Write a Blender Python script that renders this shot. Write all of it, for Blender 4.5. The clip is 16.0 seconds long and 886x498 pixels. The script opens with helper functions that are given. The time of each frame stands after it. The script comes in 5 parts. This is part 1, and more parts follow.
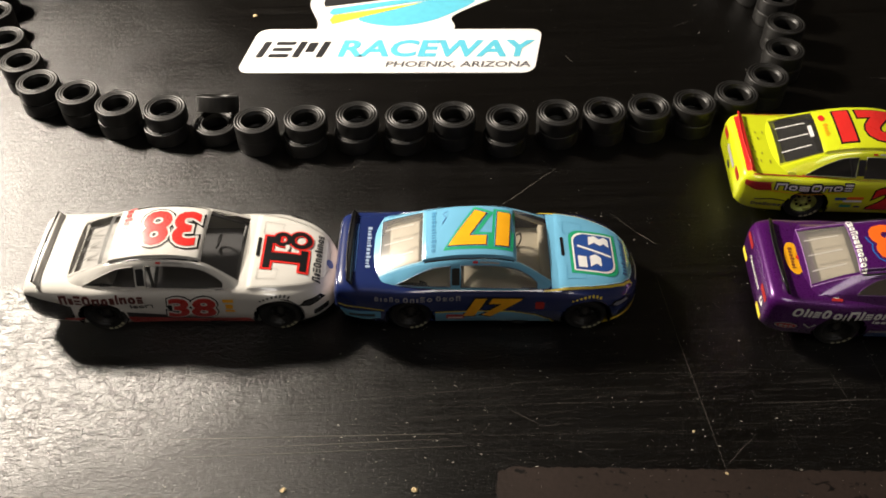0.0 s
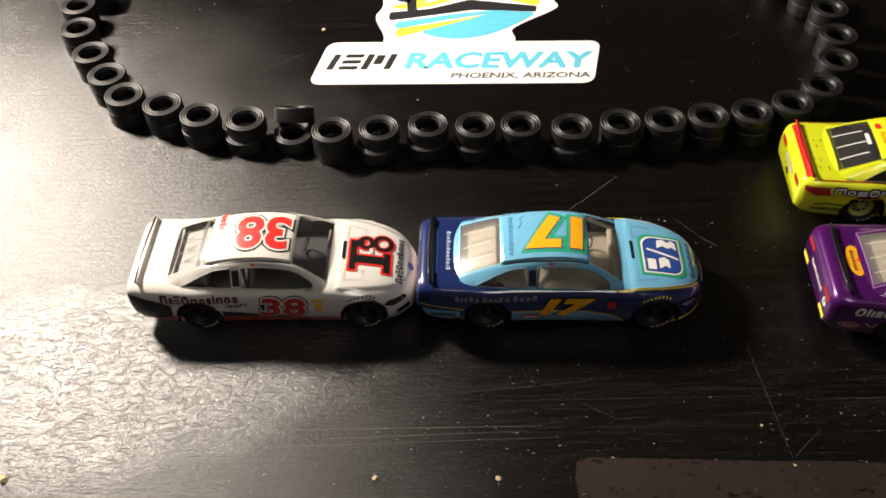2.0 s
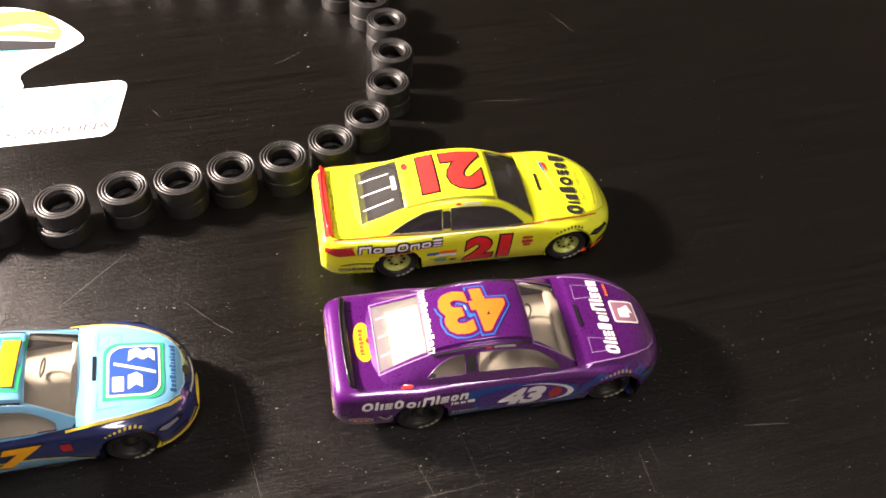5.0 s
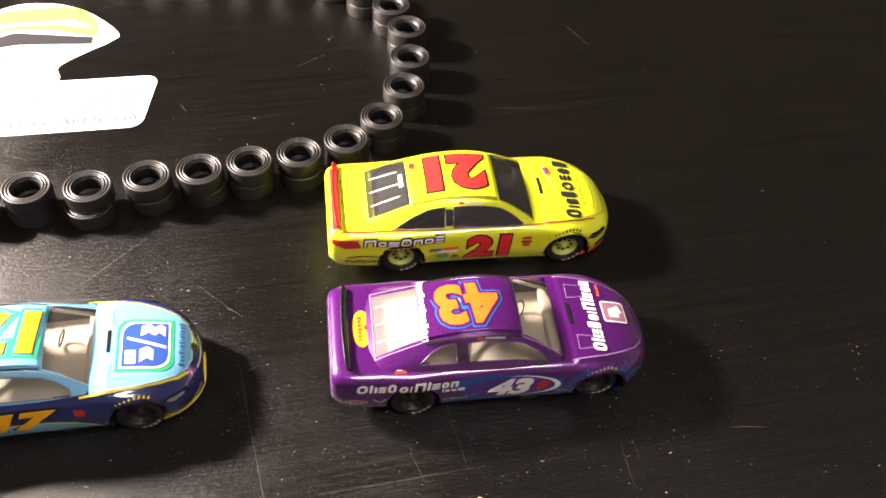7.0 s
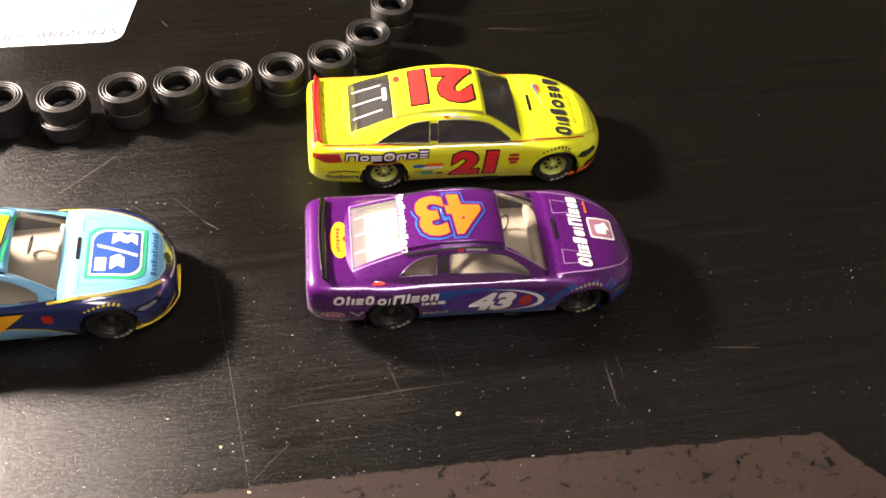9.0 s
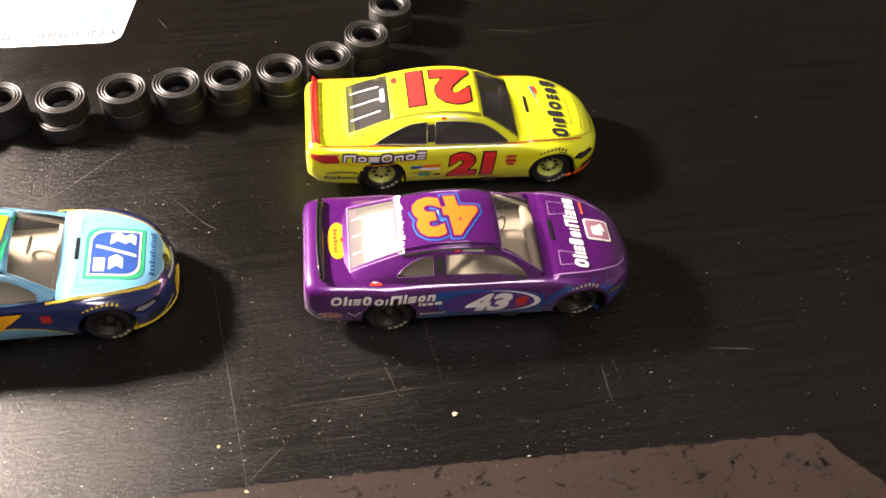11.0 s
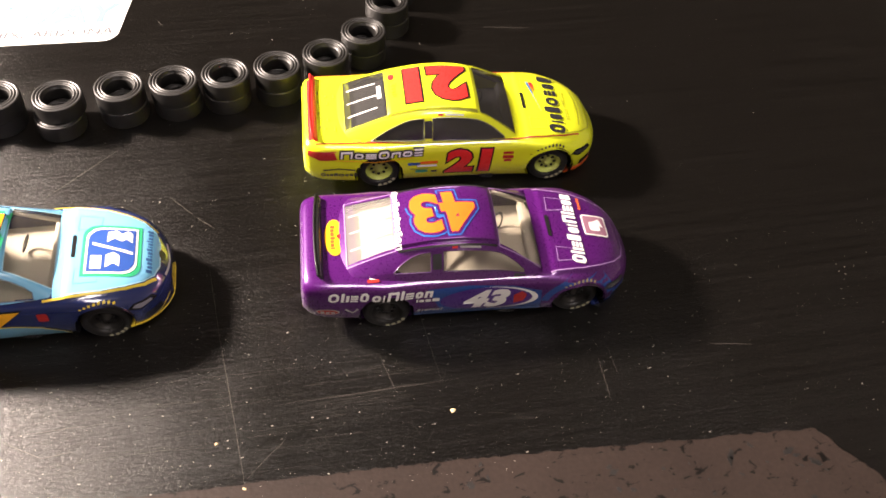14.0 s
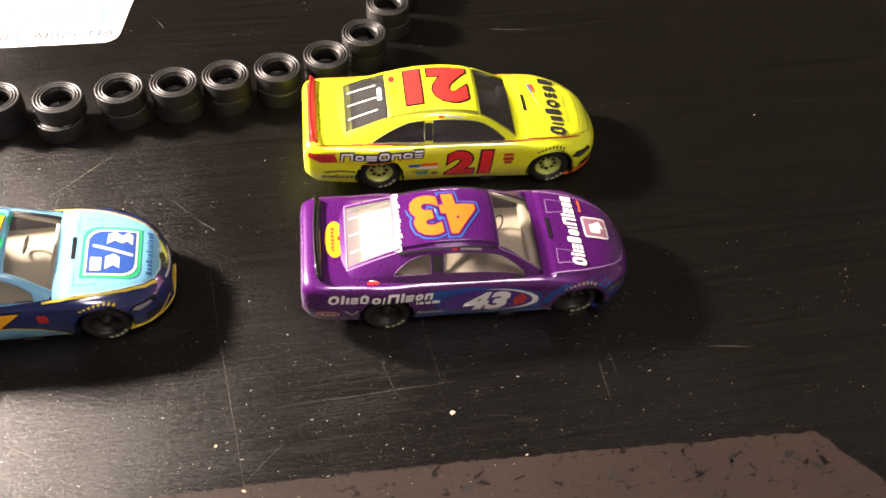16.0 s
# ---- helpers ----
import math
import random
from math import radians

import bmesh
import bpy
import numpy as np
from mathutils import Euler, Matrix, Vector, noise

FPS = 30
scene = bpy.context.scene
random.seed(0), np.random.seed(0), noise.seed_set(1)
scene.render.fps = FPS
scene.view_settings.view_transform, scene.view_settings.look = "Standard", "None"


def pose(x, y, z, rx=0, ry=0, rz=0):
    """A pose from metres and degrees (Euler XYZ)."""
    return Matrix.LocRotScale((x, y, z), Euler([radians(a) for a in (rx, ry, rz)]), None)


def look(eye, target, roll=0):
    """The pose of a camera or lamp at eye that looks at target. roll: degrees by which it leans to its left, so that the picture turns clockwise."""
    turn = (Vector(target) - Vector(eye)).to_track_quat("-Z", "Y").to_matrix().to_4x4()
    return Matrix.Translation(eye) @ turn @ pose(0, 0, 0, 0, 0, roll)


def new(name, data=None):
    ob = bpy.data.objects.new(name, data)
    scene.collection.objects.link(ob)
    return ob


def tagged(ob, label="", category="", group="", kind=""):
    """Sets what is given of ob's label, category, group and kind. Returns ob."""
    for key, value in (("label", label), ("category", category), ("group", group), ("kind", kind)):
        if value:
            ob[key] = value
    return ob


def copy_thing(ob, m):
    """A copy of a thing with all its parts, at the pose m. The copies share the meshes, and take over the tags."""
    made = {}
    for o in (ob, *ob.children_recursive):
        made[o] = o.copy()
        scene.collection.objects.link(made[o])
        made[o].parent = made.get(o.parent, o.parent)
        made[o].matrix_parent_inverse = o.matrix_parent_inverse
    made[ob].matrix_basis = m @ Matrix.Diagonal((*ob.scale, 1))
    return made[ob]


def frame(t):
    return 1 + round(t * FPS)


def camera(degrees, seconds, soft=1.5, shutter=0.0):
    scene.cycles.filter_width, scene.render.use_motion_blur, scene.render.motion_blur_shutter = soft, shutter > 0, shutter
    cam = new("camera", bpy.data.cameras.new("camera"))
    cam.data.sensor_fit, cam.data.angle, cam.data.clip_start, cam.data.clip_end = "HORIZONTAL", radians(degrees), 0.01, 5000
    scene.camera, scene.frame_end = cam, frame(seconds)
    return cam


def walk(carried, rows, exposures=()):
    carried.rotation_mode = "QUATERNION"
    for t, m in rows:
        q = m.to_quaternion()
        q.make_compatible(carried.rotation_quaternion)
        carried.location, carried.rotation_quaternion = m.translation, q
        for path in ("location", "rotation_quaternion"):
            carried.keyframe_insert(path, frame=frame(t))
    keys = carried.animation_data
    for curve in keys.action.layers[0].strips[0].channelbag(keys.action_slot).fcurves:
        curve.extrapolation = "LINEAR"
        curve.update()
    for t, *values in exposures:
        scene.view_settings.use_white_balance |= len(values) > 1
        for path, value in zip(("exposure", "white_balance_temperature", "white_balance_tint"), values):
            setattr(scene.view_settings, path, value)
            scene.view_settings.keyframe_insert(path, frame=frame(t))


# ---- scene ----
cam = camera(52.49, 16.0, 1.7, 0.35)
PATH = [
    (0, (0.05438, -0.25241, 0.17922), (0.06008, -0.05068, -0.04276), -0.5),
    (0.5, (0.04969, -0.25368, 0.18318), (0.05314, -0.05091, -0.03789), -1.0),
    (1, (0.04062, -0.25760, 0.18443), (0.03957, -0.05513, -0.03694), -1.7),
    (1.5, (0.03918, -0.25959, 0.18610), (0.03603, -0.05666, -0.03483), -2.2),
    (2, (0.04086, -0.26093, 0.18825), (0.03846, -0.05768, -0.03240), -2.2),
    (2.5, (0.05047, -0.26144, 0.18937), (0.05482, -0.05798, -0.03105), -1.7),
    (3, (0.06735, -0.25812, 0.19200), (0.09015, -0.05455, -0.02718), -0.6),
    (3.5, (0.08392, -0.24953, 0.19380), (0.12953, -0.04937, -0.02496), 0.8),
    (4, (0.10633, -0.22796, 0.18667), (0.16846, -0.03678, -0.03602), 3.3),
    (4.5, (0.11696, -0.22079, 0.17509), (0.18177, -0.03475, -0.05116), 4.7),
    (4.7, (0.12025, -0.22100, 0.17484), (0.18490, -0.03411, -0.05075), 4.6),
    (6.8, (0.12568, -0.23092, 0.17891), (0.18026, -0.03794, -0.04421), 4.6),
    (7, (0.12691, -0.23265, 0.18025), (0.18077, -0.03895, -0.04241), 4.5),
    (7.5, (0.12794, -0.23486, 0.18014), (0.17939, -0.04061, -0.04261), 4.3),
    (8, (0.12624, -0.23315, 0.17907), (0.17649, -0.03964, -0.04460), 4.4),
    (8.5, (0.12877, -0.23759, 0.17878), (0.17886, -0.04591, -0.04650), 4.4),
    (9, (0.13135, -0.23796, 0.16826), (0.18280, -0.05360, -0.06275), 5.3),
    (11.5, (0.13179, -0.23908, 0.16931), (0.18353, -0.05475, -0.06166), 5.5),
    (12, (0.13227, -0.24014, 0.16856), (0.18296, -0.05552, -0.06241), 5.2),
    (12.5, (0.13299, -0.23927, 0.17001), (0.18475, -0.05504, -0.06103), 5.4),
    (13, (0.13182, -0.23821, 0.16998), (0.18374, -0.05334, -0.06051), 5.4),
    (13.5, (0.13173, -0.23917, 0.17020), (0.18394, -0.05433, -0.06025), 5.4),
    (14, (0.13199, -0.23899, 0.16848), (0.18404, -0.05479, -0.06252), 5.3),
    (14.5, (0.13255, -0.24059, 0.16740), (0.18446, -0.05605, -0.06336), 5.2),
    (15, (0.13284, -0.24011, 0.16841), (0.18550, -0.05649, -0.06291), 5.4),
    (15.5, (0.13327, -0.23846, 0.16886), (0.18503, -0.05423, -0.06218), 5.2),
    (16, (0.13244, -0.23882, 0.16844), (0.18390, -0.05413, -0.06230), 5.2),
]
EXPOSURES = [(0, 0.06, 6500, 10), (2.5, 0.03, 6500, 12), (3.5, 0.25, 6500, 16), (4.0, 1.38, 6600, 24), (4.5, 1.88, 6600, 22), (4.7, 1.98, 6600, 22), (6.8, 2.15, 6600, 20),
             (9.0, 2.05, 6700, 20), (16, 2.04, 6700, 20)]
walk(cam, [(t, look(eye, target, roll)) for t, eye, target, roll in PATH], EXPOSURES)
MM = 0.001

# ---- light: one warm lamp up to the far left of the table, a dim room ----
world = bpy.data.worlds.new("dim_room")
scene.world = world
world.use_nodes = True
world.node_tree.nodes["Background"].inputs["Color"].default_value = (1.0, 0.93, 0.85, 1)
world.node_tree.nodes["Background"].inputs["Strength"].default_value = 0.05

LAMP = (-0.236, 0.104, 0.253)
lamp = new("desk_lamp_light", bpy.data.lights.new("desk_lamp_light", "AREA"))
lamp.data.shape, lamp.data.size, lamp.data.energy, lamp.data.color = "DISK", 0.065, 4.85, (1.0, 0.885, 0.745)
lamp.matrix_world = look(LAMP, (0.08, -0.08, 0))
# unseen fill added behind the camera, standing in for the room's weak light
room_fill = new("room_fill_light", bpy.data.lights.new("room_fill_light", "AREA"))
room_fill.data.shape, room_fill.data.size, room_fill.data.energy, room_fill.data.color = "DISK", 0.5, 0.62, (1.0, 0.93, 0.87)
room_fill.data.spread = radians(75)
room_fill.matrix_world = look((0.26, -0.72, 1.48), (0.08, -0.1, 0))


# ---- materials ----
def nodes_of(name):
    m = bpy.data.materials.new(name)
    m.use_nodes = True
    t = m.node_tree
    return m, t, t.nodes["Principled BSDF"]


def add(t, kind, **values):
    n = t.nodes.new(kind)
    for k, v in values.items():
        n.inputs[k.replace("_", " ")].default_value = v
    return n


def rgba(c):
    return (c[0], c[1], c[2], 1.0)


def paint(name, colour, rough=0.25, metal=0.0, vary=0.12, scale=400.0, bump=0.02, coat=0.0):
    """A plain surface with faint mottling, grain and uneven gloss."""
    m, t, b = nodes_of(name)
    co = t.nodes.new("ShaderNodeTexCoord")
    n1 = add(t, "ShaderNodeTexNoise", Scale=scale, Detail=4.0)
    n2 = add(t, "ShaderNodeTexNoise", Scale=scale * 7, Detail=3.0)
    t.links.new(co.outputs["Object"], n1.inputs["Vector"])
    t.links.new(co.outputs["Object"], n2.inputs["Vector"])
    mix = t.nodes.new("ShaderNodeMixRGB")
    mix.inputs["Color1"].default_value = rgba([c * (1 - vary) for c in colour])
    mix.inputs["Color2"].default_value = rgba([min(1, c * (1 + vary)) for c in colour])
    t.links.new(n1.outputs["Fac"], mix.inputs["Fac"])
    t.links.new(mix.outputs["Color"], b.inputs["Base Color"])
    r = add(t, "ShaderNodeMapRange")
    r.inputs["To Min"].default_value, r.inputs["To Max"].default_value = rough * 0.8, min(1, rough * 1.25)
    t.links.new(n2.outputs["Fac"], r.inputs["Value"])
    t.links.new(r.outputs["Result"], b.inputs["Roughness"])
    b.inputs["Metallic"].default_value = metal
    b.inputs["Coat Weight"].default_value = coat
    b.inputs["Coat Roughness"].default_value = 0.06 if coat > 0.8 else 0.13
    if bump:
        bp = add(t, "ShaderNodeBump", Strength=bump, Distance=0.0005)
        t.links.new(n2.outputs["Fac"], bp.inputs["Height"])
        t.links.new(bp.outputs["Normal"], b.inputs["Normal"])
    return m


def clear(name, tint, haze=0.16, milk=0.24):
    """Clear plastic pane: tinted see-through with a glossy face, whitened by milk."""
    m, t, b = nodes_of(name)
    t.nodes.remove(b)
    tr = t.nodes.new("ShaderNodeBsdfTransparent")
    tr.inputs["Color"].default_value = rgba(tint)
    gl = t.nodes.new("ShaderNodeBsdfGlossy")
    gl.inputs["Roughness"].default_value = haze
    df = t.nodes.new("ShaderNodeBsdfDiffuse")
    df.inputs["Color"].default_value = (0.8, 0.78, 0.74, 1)
    tl = t.nodes.new("ShaderNodeBsdfTranslucent")
    tl.inputs["Color"].default_value = (0.8, 0.77, 0.70, 1)
    film = t.nodes.new("ShaderNodeMixShader")
    film.inputs["Fac"].default_value = 0.6
    t.links.new(df.outputs["BSDF"], film.inputs[1])
    t.links.new(tl.outputs["BSDF"], film.inputs[2])
    milky = t.nodes.new("ShaderNodeMixShader")
    milky.inputs["Fac"].default_value = milk
    t.links.new(tr.outputs["BSDF"], milky.inputs[1])
    t.links.new(film.outputs["Shader"], milky.inputs[2])
    lw = add(t, "ShaderNodeLayerWeight", Blend=0.5)
    pw = t.nodes.new("ShaderNodeMath")
    pw.operation = "POWER"
    pw.inputs[1].default_value = 4.0
    t.links.new(lw.outputs["Facing"], pw.inputs[0])
    fr = t.nodes.new("ShaderNodeMath")
    fr.operation = "MULTIPLY_ADD"
    fr.inputs[1].default_value, fr.inputs[2].default_value = 0.85, 0.06
    t.links.new(pw.outputs[0], fr.inputs[0])
    mixer = t.nodes.new("ShaderNodeMixShader")
    t.links.new(fr.outputs[0], mixer.inputs["Fac"])
    t.links.new(milky.outputs["Shader"], mixer.inputs[1])
    t.links.new(gl.outputs["BSDF"], mixer.inputs[2])
    t.links.new(mixer.outputs["Shader"], t.nodes["Material Output"].inputs["Surface"])
    return m


def table_material():
    """Black-painted wood: streaky grain along x, worn gloss, a wrinkled patch where the paint has lifted."""
    m, t, b = nodes_of("black_painted_wood")
    co = t.nodes.new("ShaderNodeTexCoord")
    st = t.nodes.new("ShaderNodeMapping")
    st.inputs["Scale"].default_value = (18, 800, 1)
    st.inputs["Rotation"].default_value = (0, 0, radians(1.5))
    t.links.new(co.outputs["Object"], st.inputs["Vector"])
    grain = add(t, "ShaderNodeTexNoise", Scale=1.0, Detail=7.0, Roughness=0.65)
    t.links.new(st.outputs["Vector"], grain.inputs["Vector"])
    fine = add(t, "ShaderNodeTexNoise", Scale=1050.0, Detail=4.0, Roughness=0.75)
    mottle = t.nodes.new("ShaderNodeMapping")
    mottle.inputs["Scale"].default_value = (0.6, 1.6, 1)
    t.links.new(co.outputs["Object"], mottle.inputs["Vector"])
    t.links.new(mottle.outputs["Vector"], fine.inputs["Vector"])
    broad = add(t, "ShaderNodeTexNoise", Scale=26.0, Detail=4.0)
    t.links.new(co.outputs["Object"], broad.inputs["Vector"])
    ramp = t.nodes.new("ShaderNodeValToRGB")
    ramp.color_ramp.elements[0].position, ramp.color_ramp.elements[0].color = 0.35, (0.002, 0.0018, 0.0016, 1)
    ramp.color_ramp.elements[1].position, ramp.color_ramp.elements[1].color = 0.75, (0.0055, 0.005, 0.0045, 1)
    t.links.new(grain.outputs["Fac"], ramp.inputs["Fac"])
    film = add(t, "ShaderNodeTexNoise", Scale=1900.0, Detail=2.0, Roughness=0.7)
    t.links.new(co.outputs["Object"], film.inputs["Vector"])
    specks = add(t, "ShaderNodeMapRange")
    specks.inputs["From Min"].default_value, specks.inputs["From Max"].default_value = 0.60, 0.78
    specks.inputs["To Max"].default_value = 0.75
    t.links.new(film.outputs["Fac"], specks.inputs["Value"])
    lanes = t.nodes.new("ShaderNodeMapping")
    lanes.inputs["Scale"].default_value = (7, 240, 1)
    lanes.inputs["Rotation"].default_value = (0, 0, radians(1.0))
    t.links.new(co.outputs["Object"], lanes.inputs["Vector"])
    lane = add(t, "ShaderNodeTexNoise", Scale=1.0, Detail=6.0, Roughness=0.7)
    t.links.new(lanes.outputs["Vector"], lane.inputs["Vector"])
    much = add(t, "ShaderNodeMapRange")
    much.inputs["From Min"].default_value, much.inputs["From Max"].default_value = 0.40, 0.66
    much.inputs["To Min"].default_value, much.inputs["To Max"].default_value = 0.25, 1.5
    t.links.new(lane.outputs["Fac"], much.inputs["Value"])
    settled = t.nodes.new("ShaderNodeMath")
    settled.operation = "MULTIPLY"
    settled.use_clamp = True
    t.links.new(specks.outputs["Result"], settled.inputs[0])
    t.links.new(much.outputs["Result"], settled.inputs[1])
    dusted = t.nodes.new("ShaderNodeMixRGB")
    dusted.inputs["Color2"].default_value = (0.046, 0.0415, 0.035, 1)
    t.links.new(settled.outputs[0], dusted.inputs["Fac"])
    t.links.new(ramp.outputs["Color"], dusted.inputs["Color1"])
    t.nodes.remove(b)
    matt = t.nodes.new("ShaderNodeBsdfDiffuse")
    gloss = t.nodes.new("ShaderNodeBsdfGlossy")
    gloss.distribution = "BECKMANN"
    lacquer = t.nodes.new("ShaderNodeFresnel")
    both = t.nodes.new("ShaderNodeMixShader")
    t.links.new(lacquer.outputs["Fac"], both.inputs["Fac"])
    t.links.new(matt.outputs["BSDF"], both.inputs[1])
    t.links.new(gloss.outputs["BSDF"], both.inputs[2])
    t.links.new(both.outputs["Shader"], t.nodes["Material Output"].inputs["Surface"])
    t.links.new(dusted.outputs["Color"], matt.inputs["Color"])
    # gloss: streaks and broad worn zones
    mul = t.nodes.new("ShaderNodeMath")
    mul.operation = "MULTIPLY_ADD"
    mul.inputs[1].default_value, mul.inputs[2].default_value = 0.22, 0.225
    sm = t.nodes.new("ShaderNodeMath")
    sm.operation = "MULTIPLY_ADD"
    sm.inputs[1].default_value = 0.5
    t.links.new(grain.outputs["Fac"], sm.inputs[0])
    t.links.new(broad.outputs["Fac"], sm.inputs[2])
    t.links.new(sm.outputs[0], mul.inputs[0])
    # relief
    wr = add(t, "ShaderNodeTexNoise", Scale=400.0, Detail=5.0, Roughness=0.6, Distortion=1.4)
    sq = t.nodes.new("ShaderNodeMapping")
    sq.inputs["Scale"].default_value = (0.75, 1.5, 1)
    sq.inputs["Rotation"].default_value = (0, 0, radians(-20))
    t.links.new(co.outputs["Object"], sq.inputs["Vector"])
    t.links.new(sq.outputs["Vector"], wr.inputs["Vector"])
    # the lifted patch: a ragged oval left of the cars
    off = t.nodes.new("ShaderNodeMapping")
    off.vector_type = "TEXTURE"
    off.inputs["Location"].default_value = (-0.055, -0.129, 0)
    off.inputs["Rotation"].default_value = (0, 0, radians(10))
    off.inputs["Scale"].default_value = (0.084, 0.031, 1)
    t.links.new(co.outputs["Object"], off.inputs["Vector"])
    ln = t.nodes.new("ShaderNodeVectorMath")
    ln.operation = "LENGTH"
    t.links.new(off.outputs["Vector"], ln.inputs[0])
    wob = t.nodes.new("ShaderNodeMath")
    wob.operation = "MULTIPLY_ADD"
    wob.inputs[1].default_value = 0.55
    edge = add(t, "ShaderNodeTexNoise", Scale=60.0, Detail=4.0)
    t.links.new(co.outputs["Object"], edge.inputs["Vector"])
    t.links.new(edge.outputs["Fac"], wob.inputs[0])
    t.links.new(ln.outputs["Value"], wob.inputs[2])
    mask = add(t, "ShaderNodeMapRange")
    mask.inputs["From Min"].default_value, mask.inputs["From Max"].default_value = 1.06, 1.36
    mask.inputs["To Min"].default_value, mask.inputs["To Max"].default_value = 1.0, 0.0
    t.links.new(wob.outputs[0], mask.inputs["Value"])
    shine = add(t, "ShaderNodeMapRange")
    shine.inputs["To Min"].default_value, shine.inputs["To Max"].default_value = 1.58, 1.95
    t.links.new(mask.outputs["Result"], shine.inputs["Value"])
    t.links.new(shine.outputs["Result"], lacquer.inputs["IOR"])
    worn = t.nodes.new("ShaderNodeMath")
    worn.operation = "MULTIPLY_ADD"
    worn.inputs[1].default_value = -0.02
    t.links.new(mask.outputs["Result"], worn.inputs[0])
    t.links.new(mul.outputs[0], worn.inputs[2])
    t.links.new(worn.outputs[0], gloss.inputs["Roughness"])
    wm = t.nodes.new("ShaderNodeMath")
    wm.operation = "MULTIPLY"
    mid = t.nodes.new("ShaderNodeMath")
    mid.operation = "SUBTRACT"
    mid.inputs[1].default_value = 0.5
    t.links.new(wr.outputs["Fac"], mid.inputs[0])
    fold = t.nodes.new("ShaderNodeMath")
    fold.operation = "ABSOLUTE"
    t.links.new(mid.outputs[0], fold.inputs[0])
    crease = add(t, "ShaderNodeMapRange")
    crease.interpolation_type = "SMOOTHSTEP"
    crease.inputs["From Max"].default_value = 0.10
    t.links.new(fold.outputs[0], crease.inputs["Value"])
    lump = t.nodes.new("ShaderNodeMath")
    lump.operation = "MULTIPLY_ADD"
    lump.inputs[1].default_value = 0.07
    t.links.new(crease.outputs["Result"], lump.inputs[0])
    t.links.new(wr.outputs["Fac"], lump.inputs[2])
    t.links.new(lump.outputs[0], wm.inputs[0])
    t.links.new(mask.outputs["Result"], wm.inputs[1])
    b1 = add(t, "ShaderNodeBump", Strength=0.42, Distance=0.0009)
    t.links.new(wm.outputs[0], b1.inputs["Height"])
    b2 = add(t, "ShaderNodeBump", Strength=0.36, Distance=0.0005)
    t.links.new(fine.outputs["Fac"], b2.inputs["Height"])
    t.links.new(b1.outputs["Normal"], b2.inputs["Normal"])
    b3 = add(t, "ShaderNodeBump", Strength=0.13, Distance=0.0006)
    t.links.new(grain.outputs["Fac"], b3.inputs["Height"])
    t.links.new(b2.outputs["Normal"], b3.inputs["Normal"])
    t.links.new(b3.outputs["Normal"], gloss.inputs["Normal"])
    t.links.new(b3.outputs["Normal"], matt.inputs["Normal"])
    return m


def tape_material():
    """Pinkish-brown backing with dark flecks of paint left on it."""
    m, t, b = nodes_of("worn_brown_backing")
    co = t.nodes.new("ShaderNodeTexCoord")
    n = add(t, "ShaderNodeTexNoise", Scale=330.0, Detail=5.0, Roughness=0.62, Distortion=0.8)
    blot = add(t, "ShaderNodeTexNoise", Scale=45.0, Detail=3.0)
    t.links.new(co.outputs["Object"], blot.inputs["Vector"])
    g = add(t, "ShaderNodeTexNoise", Scale=900.0, Detail=4.0)
    st = t.nodes.new("ShaderNodeMapping")
    st.inputs["Scale"].default_value = (0.8, 1.2, 1)
    t.links.new(co.outputs["Object"], st.inputs["Vector"])
    t.links.new(st.outputs["Vector"], n.inputs["Vector"])
    t.links.new(co.outputs["Object"], g.inputs["Vector"])
    base = t.nodes.new("ShaderNodeMixRGB")
    base.inputs["Color1"].default_value, base.inputs["Color2"].default_value = (0.0095, 0.0070, 0.0059, 1), (0.040, 0.0275, 0.0230, 1)
    tone = t.nodes.new("ShaderNodeMath")
    tone.operation = "MULTIPLY_ADD"
    tone.inputs[1].default_value = 0.5
    half = t.nodes.new("ShaderNodeMath")
    half.operation = "MULTIPLY"
    half.inputs[1].default_value = 0.5
    t.links.new(blot.outputs["Fac"], half.inputs[0])
    t.links.new(g.outputs["Fac"], tone.inputs[0])
    t.links.new(half.outputs[0], tone.inputs[2])
    t.links.new(tone.outputs[0], base.inputs["Fac"])
    fleck = t.nodes.new("ShaderNodeValToRGB")
    fleck.color_ramp.elements[0].position, fleck.color_ramp.elements[1].position = 0.372, 0.392
    t.links.new(n.outputs["Fac"], fleck.inputs["Fac"])
    mx = t.nodes.new("ShaderNodeMixRGB")
    mx.inputs["Color1"].default_value = (0.0022, 0.0014, 0.0011, 1)
    t.links.new(fleck.outputs["Color"], mx.inputs["Fac"])
    t.links.new(base.outputs["Color"], mx.inputs["Color2"])
    t.links.new(mx.outputs["Color"], b.inputs["Base Color"])
    b.inputs["Roughness"].default_value = 0.5
    b.inputs["Specular IOR Level"].default_value = 0.25
    bp = add(t, "ShaderNodeBump", Strength=0.18, Distance=0.0004)
    t.links.new(g.outputs["Fac"], bp.inputs["Height"])
    t.links.new(bp.outputs["Normal"], b.inputs["Normal"])
    return m


